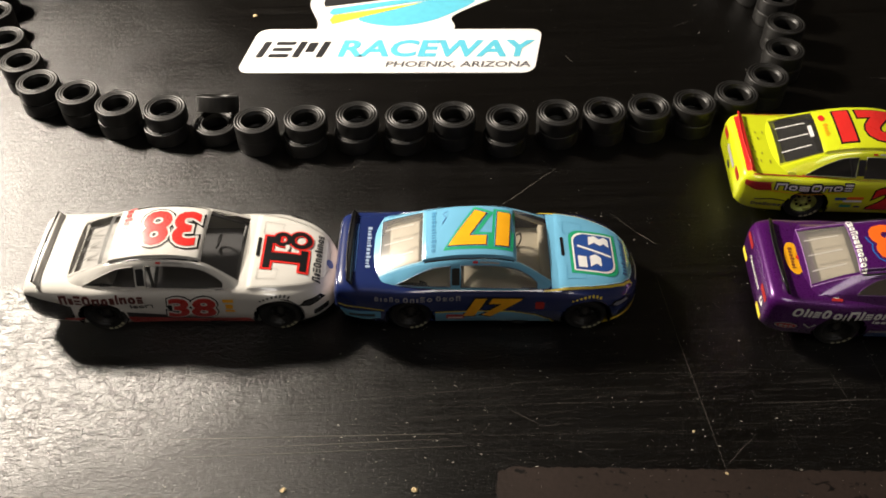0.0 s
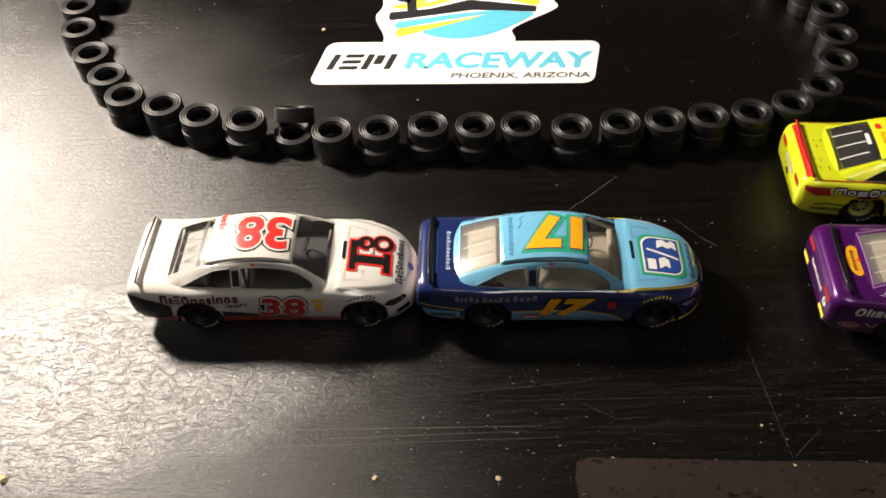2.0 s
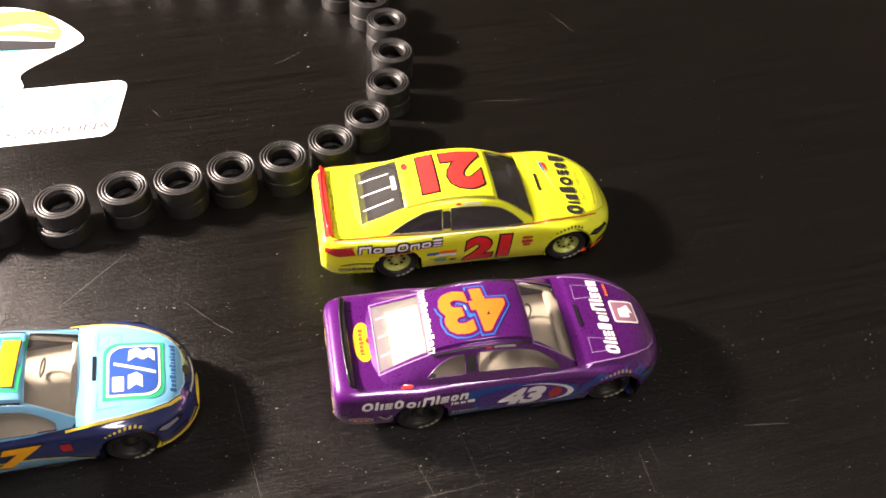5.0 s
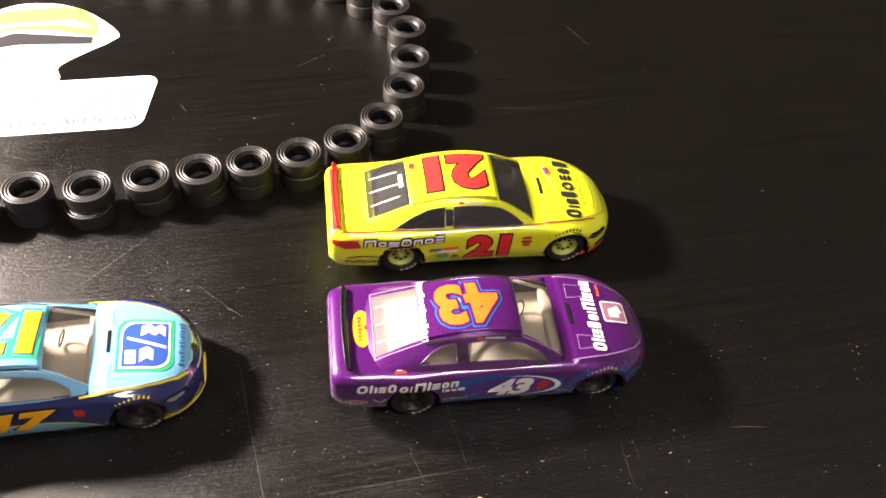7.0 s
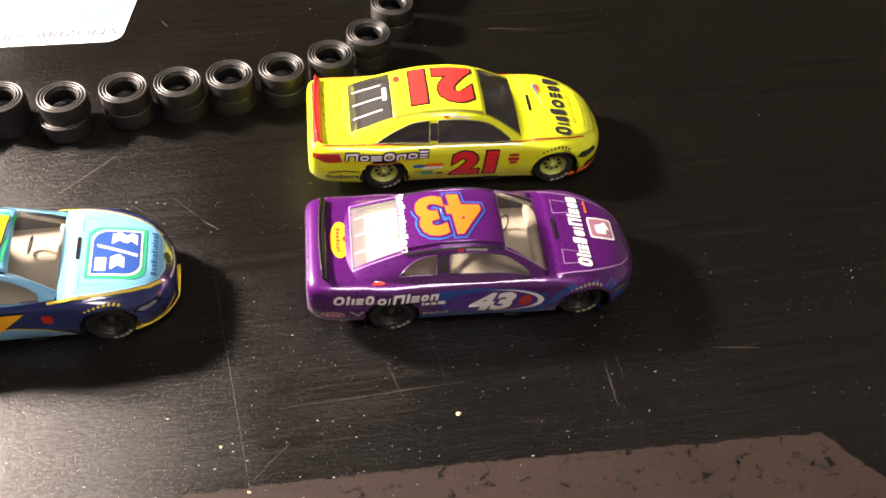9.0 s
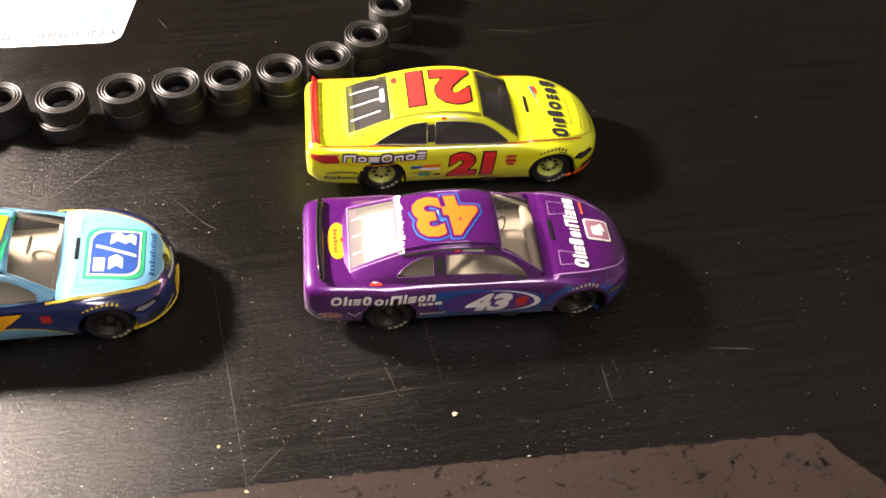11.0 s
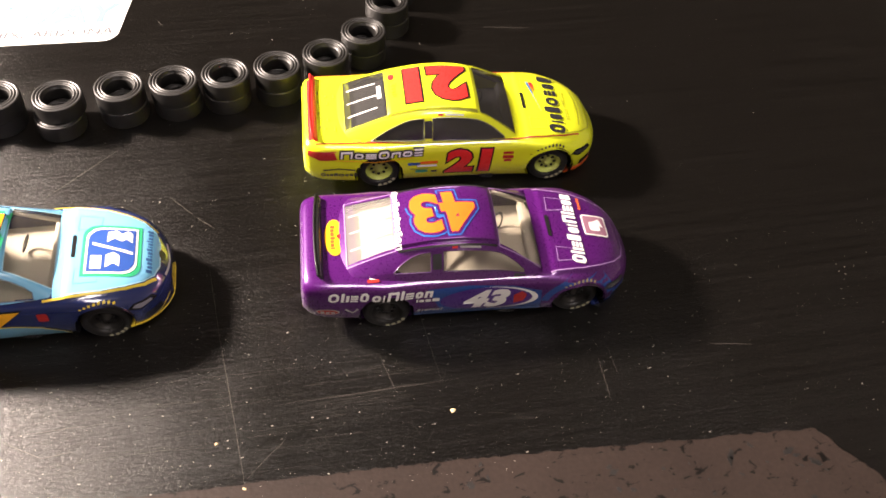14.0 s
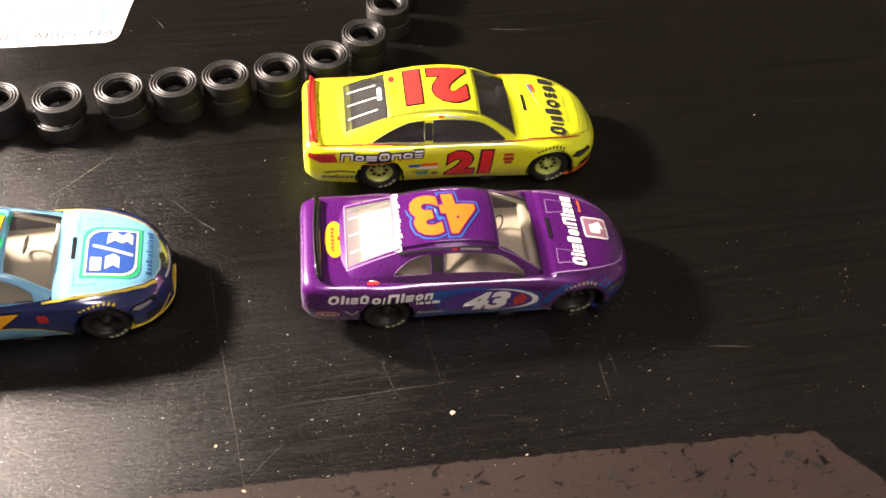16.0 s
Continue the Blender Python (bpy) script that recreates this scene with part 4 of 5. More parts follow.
def common(lv, edge, slot=BLACK, hood=None, stripes=True, flap=None, pale=True, rail_shade=BLACK):
    """Hood panel and its seams, the cowl slot, roof rails (on the yellow car only painted shade) and rear-window bars
    that all four cars have.
    """
    sh, f = lv.sh, lv.sh.f
    lv.pale = pale
    near = [(54.3, -12.3), (62, -11.2), (66.5, -9.9), (70, -8.3), (72.2, -6.2), (73.2, -3.2)]
    ring = [(x * f, y) for x, y in near + [(x, -y) for x, y in near[::-1]]]
    if hood:
        lv.lay("hood", flat(ring), hood, "top", lift=0.10)
    lv.line(ring, 0.22, edge, "top", 0.15, "hood_seam")
    lv.lay("cowl_slot", flat(rounded(55.9 * f, 0.6, 0.8, 6.2, 0.3)), slot, "top", lift=0.18)
    for y0, y1 in ((5.2, 9.4), (-9.6, -5.6)):
        quad = [(56.4 * f, y0), (61.0 * f, y0 + 0.5), (61.4 * f, y1 - 0.6), (56.6 * f, y1), (56.4 * f, y0)]
        lv.line(quad, 0.16, flap or edge, "top", 0.15, "hood_flap_seam")
    for s in (-1, 1):
        lv.line([(22.5 * f, s * 8.5), (34 * f, s * 8.75), (43.8 * f, s * 8.6)], 0.5, rail_shade, "roof", 0.10, "roof_rail_shade")
    if stripes:
        for y in (-4.8, -0.4, 4.2):
            lv.line([(12.4 * f, y * 1.08), (19.6 * f, y)], 0.34, STEEL if lv.pale else VINYL, "roof", -0.04, "window_strip")
    lv.lay("pillar_vent", flat(rounded(sh.pillar * f, 4.9, 1.9, 5.6, 0.4)), CHARCOAL, "pillar", lift=0.08)
    lv.lay("name_strip", flat(rounded(38.0 * f, 9.25, 4.6, 0.5, 0.1)), VINYL if not lv.pale else STEEL, "pillar", lift=0.08)
    lv.lay("name_strip", flat(rounded(34.6 * f, 9.25, 1.2, 0.6, 0.1)), RED, "pillar", lift=0.08)
    lv.lay("mirror_patch", flat(rounded(48.8 * f, 0.5, 2.6, 1.3, 0.2)), CHARCOAL, "pillar", lift=0.1)
    # pane edges drawn as lines; the pale ones paint in an edge highlight
    for x0, y0 in ((11.5, 9.3), (22.0, 8.2), (44.4, 8.5), (54.0, 10.4)):
        lv.line([(x0 * f, -y0), (x0 * f, 0), (x0 * f, y0)], 0.2, edge, "roof", 0.08, "pane_seam")
    for s in (-1, 1):
        lv.line([(44.4 * f, s * 8.6), (48 * f, s * 9.3), (54.0 * f, s * 10.6)], 0.26, edge, "roof", 0.08, "pane_seam")
        lv.line([(11.5 * f, s * 9.25), (16 * f, s * 8.75), (22 * f, s * 8.2)], 0.2, edge, "roof", 0.08, "pane_seam")


def arch_print(lv, material):
    """Small print over each front arch."""
    f = lv.sh.f
    polys = []
    for k in range(8):
        a = radians(118 - 8.0 * k)
        cx, cz = 61.0 * f + 7.15 * math.cos(a), 5.3 + 6.85 * math.sin(a)
        polys.append(rounded(cx, cz, 0.55, 0.42, 0.08, 0, 1))
    lv.lay("arch_print", flat(*polys), material, "side", lift=0.14)


def headlight(lv, material, rim):
    f = lv.sh.f
    lv.lay("headlight", flat([(66.6 * f, 8.6), (68 * f, 9.6), (71.6 * f, 8.9), (72.6 * f, 7.6), (69 * f, 7.4)]), rim, "side", lift=0.10, label="dark printed headlight")
    lv.lay("headlight_lens", flat([(67.6 * f, 8.7), (68.4 * f, 9.2), (71.2 * f, 8.6), (71.6 * f, 7.9), (69 * f, 7.8)]), material, "side", lift=0.16)
    lv.lay("air_intake", flat(rounded(71.4 * f, 4.2, 3.4, 2.2, 0.5)), BLACK, "side", lift=0.12)


# white car
car38 = build_car(FORD, "white die-cast toy stock car with red 38 on roof and doors", WHITE, WHITE, GREYPLASTIC, FAINT, DARKRIM, WHITE, (-42.5, -99.7), -1.8, paint('shelf_grey', (0.42, 0.41, 0.40), 0.4), STEEL)
lv = Livery(car38, FORD)
common(lv, STEEL, stripes=False)
for a, b in ((-6, -2), (-2, 2), (2, 6)):
    lv.line([(13, a), (19.5, (a + b) / 2), (13, b)], 0.3, CHARCOAL, "roof", -0.3, "cage_lattice")
lv.line([(19.8, -8), (19.8, 8)], 1.1, CHARCOAL, "roof", -0.2, "cage_lattice")
lv.number("38", "roof", (35.8, 0.3), 10.4, 13.6, RED, [(BLACK, 0.95), (WHITE, 0.6)], 180, 0.0, 0.45)
lv.lay("roof_print", bars(lettering_widths(8, 1.1, 3), 1.9, 0.3), DARKRED, "roof", (24.6, 3.4), -90, 0.14)
lv.number("38", "side", (40.6, 8.6), 6.4, 11.6, DARKRED, [(BLACK, 0.7), (WHITE, 0.42)], 0, 0.15, 0.3)
lv.lay("side_print", bars([1.9, 1.1, 1.7, 2.0, 1.9, 1.6, 1.2, 0.6, 1.7, 1.8, 1.5], 2.7, 0.3, 0, (0, 2, 3, 7)), paint("maroon_print", (0.10, 0.02, 0.018), 0.35), "side", (19.4, 11.9), 0, 0.16)
lv.lay("side_print", bars([0.4, 1.2, 1.3, 1.9], 1.3, 0.25), INK, "side", (28.6, 9.5), 0, 0.16)
lv.lay("black_flank", flat([(1.0, 4.2), (0.9, 12.8), (3.5, 12.6), (8, 11.2), (11.6, 9.6), (11.4, 5.4), (9, 3.4)]), BLACK, "side", lift=0.10, label="black tail flank")
lv.lay("grey_sweep", flat([(24.4, 7.4), (30, 6.6), (40, 4.9), (47, 4.2), (24.5, 4.2)]), CHARCOAL, "side", lift=0.10)
lv.lay("red_sill", flat([(24.6, 1.9), (24.4, 5.4), (30, 4.9), (42, 3.9), (53, 4.4), (54.4, 3.6), (54.4, 1.9)]), DARKRED, "side", lift=0.13, label="red sill")
lv.lay("red_dash", flat([(9, 4.6), (14, 5.2), (11.6, 3.6), (8, 3.8)]), DARKRED, "side", lift=0.14)
lv.lay("door_emblem", flat(rounded(49.6, 11.2, 2.6, 1.0, 0.2), rounded(49.6, 9.2, 1.8, 1.6, 0.3), rounded(49.6, 7.6, 2.4, 0.8, 0.2)), GOLD, "side", lift=0.14)
# hood emblem: black strokes with a red rim
strokes = [([(58.4, -3.6), (67.0, -3.6), (67.0, -1.0), (58.4, -1.0)],), ([(57.2, -6.0), (58.8, -6.0), (58.8, 3.0), (57.2, 3.0)],), ([(66.0, -6.2), (67.6, -6.2), (67.6, 0.4), (66.0, 0.4)],),
           ([(57.2, 2.0), (60.6, 2.0), (60.6, 4.2), (57.2, 4.2)],)]
for (poly,) in strokes:
    cx, cy = sum(p[0] for p in poly) / 4, sum(p[1] for p in poly) / 4
    big = [(x + 0.6 * (1 if x > cx else -1), y + 0.6 * (1 if y > cy else -1)) for x, y in poly]
    lv.lay("emblem_rim", flat(big), RED, "top", lift=0.16)
    lv.lay("emblem_stroke", flat(poly), BLACK, "top", lift=0.24)
def loop(cx, cy, w, h, t, n=26):
    a, b = oval(cx, cy, w, h, n), oval(cx, cy, w - 2 * t, h - 2 * t, n)
    return [[a[k], a[(k + 1) % n], b[(k + 1) % n], b[k]] for k in range(n)]
for cx, cy, w, h in ((65.6, 3.8, 5.4, 5.6), (61.2, 3.5, 4.4, 4.6)):
    lv.lay("emblem_rim", flat(*loop(cx, cy, w + 0.8, h + 0.8, 1.9)), RED, "top", lift=0.20)
    lv.lay("emblem_stroke", flat(*loop(cx, cy, w, h, 1.15)), BLACK, "top", lift=0.28)
lv.lay("emblem_stroke", flat(rounded(62.6, 0.9, 1.0, 1.6, 0.2)), WHITE, "top", lift=0.34)
lv.lay("hood_print", bars([1.3, 0.8, 1.3, 1.5, 1.3, 1.2, 0.8, 0.5, 1.3, 1.3, 1.1], 1.9, 0.26, 0.0, (0, 2, 3, 6)), INK, "top", (70.1, -0.6), 90, 0.2)
lv.lay("nose_badge", flat(oval(72.9, -1.2, 1.5, 2.5)), BADGE, "top", lift=0.18)
arch_print(lv, INK)
headlight(lv, CHARCOAL, BLACK)

# blue car
car17 = build_car(FORD, "navy and light blue die-cast toy stock car with yellow 17", NAVY, SKY, TAN, CLEAR, DARKRIM, BLACK, (32.4, -102.2), -2.3, None, paint("pale_blue_trim", (0.16, 0.22, 0.30), 0.2), TRIM_YELLOW)
lv = Livery(car17, FORD)
# seams and pane edges in paler blue, a painted edge highlight
common(lv, paint("pale_blue_edge_glint", (0.35, 0.62, 0.75), 0.3), hood=SKY, flap=paint("deep_sky_line", (0.08, 0.30, 0.5), 0.3))
lv.lay("cowl", flat([(52.2, -12.4), (54.6, -12.2), (54.6, 12.2), (52.2, 12.4)]), SKY, "top", lift=0.09, label="light blue cowl")
lv.lay("roof_panel", flat([(22.6, -7.95), (22.6, 7.95), (34, 8.05), (43.8, 7.95), (43.8, -7.95), (34, -8.05)]), SKY, "roof", lift=0.05, label="light blue roof panel")
lv.number("17", "roof", (35.6, 0.1), 9.8, 14.4, GOLD, [(GREEN, 1.1), (SKY, 0.35), (NAVY, 0.18)], 180, 0.08, 0.75)
lv.lay("roof_print", bars(lettering_widths(12, 0.95, 4), 1.2, 0.3), paint("blue_print", (0.06, 0.25, 0.45), 0.3), "roof", (24.6, 0), -90, 0.14)
lv.line([(26.5, 2), (27.5, 4), (26.8, 5.5), (28, 6.5)], 0.18, BADGE, "roof", 0.15, "roof_squiggle")
lv.number("17", "side", (38.2, 8.6), 5.6, 11.4, GOLD, [(BLACK, 0.4)], 0, 0.45, 0.55)
lv.lay("side_print", bars([0.9, 0.5, 0.9, 0.9, 1.1, 0.01, 1.2, 1.1, 0.5, 1.2, 1.3, 0.01, 1.2, 1.1, 1.2, 1.1], 1.5, 0.42), paint("silver_print", (0.25, 0.25, 0.28), 0.35), "side", (20.2, 12.0), 0, 0.16)
lv.lay("sky_flank", flat([(24.4, 1.9), (24.4, 7.0), (34, 7.4), (43, 7.2), (48.5, 6.0), (52.2, 3.8), (53.4, 1.9)]), SKY, "side", lift=0.10, label="light blue door panel")
lv.line([(24.4, 7.0), (34, 7.4), (43, 7.2), (48.5, 6.0), (52.2, 3.8), (53.4, 1.9)], 0.35, TRIM_YELLOW, "side", 0.15)
lv.lay("sky_flank", flat([(2.4, 4.2), (1.2, 7.6), (11.2, 7.2), (11.0, 4.4), (8, 3.2)]), SKY, "side", lift=0.10)
lv.line([(0.9, 9.0), (5, 9.0), (9, 8.4), (12, 7.9)], 0.3, TRIM_YELLOW, "side", 0.15)
lv.lay("flank_print", flat(rounded(6.5, 5.6, 6.5, 1.1, 0.3)), INK, "side", lift=0.15)
lv.lay("door_sticker", flat(rounded(29.2, 4.9, 4.4, 2.2, 0.4)), DARKRED, "side", lift=0.15)
lv.lay("door_sticker", flat(rounded(29.2, 4.6, 3.6, 0.7, 0.2)), VINYL, "side", lift=0.2)
lv.lay("door_emblem", flat(rounded(49.5, 9.6, 2.2, 2.6, 0.5)), DARKRED, "side", lift=0.14)
for s in (-1, 1):
    lv.line([(50.2, s * 12.95), (57, s * 12.35), (62, s * 11.6), (66.5, s * 10.3), (70, s * 8.7), (72.2, s * 6.6)], 0.45, TRIM_YELLOW, "top", 0.17)
lv.line([(73.8, -4.5), (74.3, -2.2), (74.5, 0), (74.3, 2.2), (73.8, 4.5)], 0.3, STEEL, "top", 0.15)
lv.line([(66.8, 2.2), (69, 1.9), (72, 2.6), (74.2, 4.4)], 0.3, TRIM_YELLOW, "side", 0.15)
# hood emblem: badge with green rim, pale line and pale shapes
def badge(grow):
    a, b, c, d = 57.3 - grow, 69.2 + grow, -7.7 - grow, 6.5 + grow
    pts = [(a, c)]
    for k in range(6):
        t = radians(180 - 90 * k / 5)
        pts.append((a + 3 + 3 * math.cos(t), d - 3 + 3 * math.sin(t)))
    pts.append((b, d))
    for k in range(6):
        t = radians(-90 * k / 5)
        pts.append((b - 3 + 3 * math.cos(t), c + 3 + 3 * math.sin(t)))
    return pts
lv.lay("badge_rim", flat(badge(0.0)), GREEN, "top", lift=0.17)
lv.lay("badge_line", flat(badge(-0.75)), VINYL, "top", lift=0.23)
lv.lay("badge", flat(badge(-1.2)), BADGE, "top", lift=0.29, label="blue rounded badge")
for poly in (rounded(60.3, -4.0, 2.2, 3.6, 0.1, 0, 1), [(62.2, -5.4), (62.2, -2.0), (63.8, -1.2), (65, -2.2), (65, -5.0), (63.8, -4.2)],
             [(62.2, 1.6), (62.4, 4.4), (64, 5.0), (65.2, 4.0), (66.4, 4.9), (67.4, 4.2), (67.4, 1.6), (66.2, 2.6), (65.2, 1.9), (63.8, 2.7)],
             [(59.4, 0.8), (59.4, 1.5), (67.6, -1.0), (67.6, -1.7)]):
    lv.lay("badge_shape", flat(poly), VINYL, "top", lift=0.35)
lv.lay("hood_print", bars(lettering_widths(13, 0.75, 5), 1.2, 0.25), paint("dark_blue_print", (0.03, 0.10, 0.25), 0.3), "top", (70.8, 0), 90, 0.2)
lv.lay("nose_badge", flat(oval(73.2, 0.3, 1.2, 2.6)), CHARCOAL, "top", lift=0.18)
lv.lay("deck_panel", flat(rounded(4.6, 0, 1.2, 16, 0.3)), paint("deck_blue", (0.05, 0.13, 0.36), 0.3), "top", lift=0.1)
lv.lay("deck_print", bars(lettering_widths(13, 0.85, 6), 1.1, 0.3), paint("pale_print", (0.32, 0.42, 0.6), 0.35), "top", (8.0, 0), -90, 0.14)
lv.lay("tail_panel", flat(rounded(0, 8.2, 20, 4.6, 0.8)), paint("tail_silver", (0.45, 0.36, 0.38), 0.3, metal=0.4), "tail", lift=0.1)
lv.lay("tail_line", flat(rounded(0, 5.2, 18, 0.7, 0.2)), TRIM_YELLOW, "tail", lift=0.12)
arch_print(lv, TRIM_YELLOW)
headlight(lv, paint("lens_grey", (0.20, 0.20, 0.24), 0.2), BLACK)

# yellow car
car21 = build_car(YELLOW, "fluorescent yellow die-cast toy stock car with red 21", LIME, LIME, CHARCOAL, SMOKE, LIMERIM, RED, (140.6, -66.5), -5.0, None, paint("clear_grey_trim", (0.20, 0.21, 0.12), 0.2), ORANGE)
lv = Livery(car21, YELLOW)
olive = paint("olive_line", (0.32, 0.33, 0.02), 0.35)
# no rails on this roof: the olive lines paint the channels' shadow
common(lv, olive, pale=False, rail_shade=olive)
lv.number("21", "roof", (34.8, 0.2), 11.0, 15.6, RED, [(BLACK, 0.42)], 180, 0.0, 0.95)
lv.lay("roof_mark", flat(oval(23.8, 4.4, 1.6, 2.6)), RED, "roof", lift=0.14)
lv.lay("roof_print", bars(lettering_widths(5, 0.9, 7), 1.2, 0.3), GOLD, "roof", (24.2, -0.6), -90, 0.14)
lv.lay("window_label", flat(rounded(20.6, 0.4, 1.0, 4.6, 0.1)), VINYL, "roof", lift=0.04)
lv.number("21", "side", (41.0, 8.2), 7.0, 11.4, RED, [(BLACK, 0.35)], 0, 0.06, 0.6)
for dx, dz in ((-0.36, -0.32), (0.36, -0.32), (-0.36, 0.32), (0.36, 0.32)):
    lv.lay("side_backing", bars([3.0, 2.2, 2.7, 2.7, 2.4, 2.4, 2.1], 2.0, 0.45, 0.1), INK, "side", (19.2 + dx, 12.0 + dz), 0, 0.10 + dx * 0.04 + dz * 0.06)
lv.lay("side_print", bars([3.0, 2.2, 2.7, 2.7, 2.4, 2.4, 2.1], 2.0, 0.45, 0.1), VINYL, "side", (19.2, 12.0), 0, 0.18)
lv.lay("side_flash", flat([(1.0, 11.6), (1.2, 13.0), (7.6, 12.8), (8.2, 10.6), (4, 10.4)]), DARKRED, "side", lift=0.14)
lv.line([(8, 10.4), (16, 9.8), (27, 10.4)], 0.22, GOLD, "side", 0.13)
lv.lay("low_print", bars([1.2, 0.5, 0.9, 0.9, 1.4, 0.9, 0.9, 0.9], 1.5, 0.22, 0, (0, 3, 7)), INK, "side", (8.6, 5.2), 0, 0.14)
lv.line([(4.6, 7.0), (8.5, 7.5), (12.6, 7.0)], 0.4, INK, "side", 0.13)
for cx, cz, w, h, mt in ((27.2, 8.2, 3.0, 0.9, BADGE), (31.0, 8.5, 4.4, 0.9, ORANGE), (30.5, 7.4, 5.0, 0.7, VINYL), (29.2, 5.4, 3.0, 1.0, GREEN), (32.4, 5.2, 1.6, 0.8, INK), (28.6, 6.3, 4.6, 0.4, olive)):
    lv.lay("door_sticker", flat(rounded(cx, cz, w, h, 0.15)), mt, "side", lift=0.13)
lv.lay("door_emblem", flat(rounded(51.0, 10.8, 2.6, 0.8, 0.2), rounded(51.0, 9.4, 2.8, 1.1, 0.3), rounded(51.0, 8.2, 2.0, 0.8, 0.3)), DARKRED, "side", lift=0.13)
for s in (-1, 1):
    lv.line([(3, s * 12.5), (18, s * 12.75), (35, s * 12.95), (52, s * 12.8), (60, s * 12.2), (66, s * 10.9), (70, s * 9.4)], 0.3, DARKRED, "top", 0.14)
lv.line([(0.9, 12.4), (3, 12.9), (8, 13.0)], 0.25, DARKRED, "side", 0.12)
lv.lay("hood_print", bars([2.9, 0.8, 2.0, 2.2, 3.3, 2.2, 2.2, 2.3], 4.3, 0.5, 0.0, (0, 3, 7)), INK, "top", (64.2, 0.2), 90, 0.2)
lv.lay("hood_flash", flat([(59.3, 8), (60.6, 4), (61.4, -2), (60.6, 4.2), (60.4, 8)]), RED, "top", lift=0.2)
lv.lay("hood_flash", flat([(58.6, 8), (59.8, 3), (61.2, -3.6), (60.0, 3), (59.3, 8)]), MIDBLUE, "top", lift=0.2)
lv.lay("hood_small_print", bars(lettering_widths(15, 0.5, 9), 0.7, 0.25), olive, "top", (67.6, 0), 90, 0.18)
lv.line([(70.6, -6.4), (71.2, -3), (71.4, 0), (71.2, 3), (70.6, 6.4)], 0.3, olive, "top", 0.15)
lv.lay("deck_band", flat(rounded(2.3, 0, 1.9, 22.6, 0.4)), RED, "top", lift=0.12)
rr = random.Random(21)
for x in (4.4, 6.0, 7.8):
    for y in (-7.5, -4.5, -1.5, 1.5, 4.5, 7.5):
        if rr.random() < 0.75:
            lv.lay("deck_print", flat(rounded(x + rr.uniform(-0.4, 0.4), y + rr.uniform(-0.8, 0.8), 0.4, rr.uniform(0.7, 1.5), 0.1)), olive, "top", lift=0.13)
lv.lay("pillar_emblem", flat(oval(16.6, -11.9, 2.6, 1.2)), DARKRED, "top", lift=0.15)
lv.lay("pillar_emblem", flat(oval(13.0, -12.1, 2.4, 1.0)), olive, "top", lift=0.15)
for y in (-8.5, 8.5):
    lv.lay("tail_light", flat(rounded(y, 10.8, 4.6, 2.0, 0.6)), DARKRED, "tail", lift=0.1)
lv.lay("tail_print", flat(rounded(0, 9.6, 9.0, 1.6, 0.4)), STEEL, "tail", lift=0.1)
lv.lay("tail_print", flat(oval(0, 6.6, 2.8, 1.8)), INK, "tail", lift=0.1)
arch_print(lv, INK)
headlight(lv, CHARCOAL, BLACK)
lv.lay("chin_line", flat([(66.8, 1.8), (67.4, 2.8), (73.6, 3.6), (74.4, 2.4)]), ORANGE, "side", lift=0.12)

# purple car
car43 = build_car(COUPE, "glossy purple die-cast toy stock car with orange 43 on roof", PURPLE, PURPLE, TAN, CLEAR, DARKRIM, BLACK, (135.7, -109.6), -5.3, None, paint("mauve_trim", (0.10, 0.05, 0.13), 0.2), NAVY)
lv = Livery(car43, COUPE)
# lilac lines put the bright glint of the purple edges into colour
lilac = paint("lilac_edge_glint", (0.38, 0.22, 0.48), 0.22)
common(lv, lilac)
lv.number("43", "roof", (33.0, -0.2), 10.2, 14.2, ORANGE, [(MIDBLUE, 0.95), (PURPLE, 0.6)], 180, -0.12, 0.6)
lv.lay("roof_print", bars(lettering_widths(12, 1.05, 11), 1.4, 0.28), VINYL, "roof", (22.9, 0.3), -90, 0.14)
lv.lay("deck_oval", flat(oval(7.6, -0.4, 4.3, 10.4)), GOLD, "top", lift=0.13, label="amber printed oval")
lv.lay("deck_oval_print", bars(lettering_widths(7, 0.8, 12), 1.0, 0.22), paint("brown_print", (0.25, 0.08, 0.02), 0.4), "top", (7.2, -0.4), -90, 0.2)
lv.lay("deck_oval_mark", flat(oval(8.7, -0.2, 1.1, 1.4)), RED, "top", lift=0.2)
lv.lay("hood_print", bars([2.2, 0.7, 0.7, 1.5, 1.7, 0.01, 1.7, 0.4, 0.01, 2.3, 0.7, 1.7, 1.5, 1.6], 3.2, 0.3, 0.12, (0, 1, 4, 9, 10)), VINYL, "top", (61.4, 0.3), 90, 0.2)
lv.lay("hood_small_print", bars(lettering_widths(5, 0.6, 13), 0.7, 0.2), ORANGE, "top", (64.6, 7.8), 90, 0.2)
lv.lay("hood_emblem", flat(rounded(67.3, 1.4, 6.0, 6.2, 0.7)), VINYL, "top", lift=0.18, label="white framed square emblem")
lv.lay("hood_emblem_field", flat(rounded(67.3, 1.4, 5.2, 5.4, 0.5)), paint("mauve_field", (0.30, 0.14, 0.20), 0.3), "top", lift=0.24)
lv.lay("hood_emblem_shape", flat(rounded(67.2, 1.0, 2.6, 2.6, 0.5), [(66.2, 2.0), (69.4, 1.0), (68.6, 3.4)]), VINYL, "top", lift=0.30)
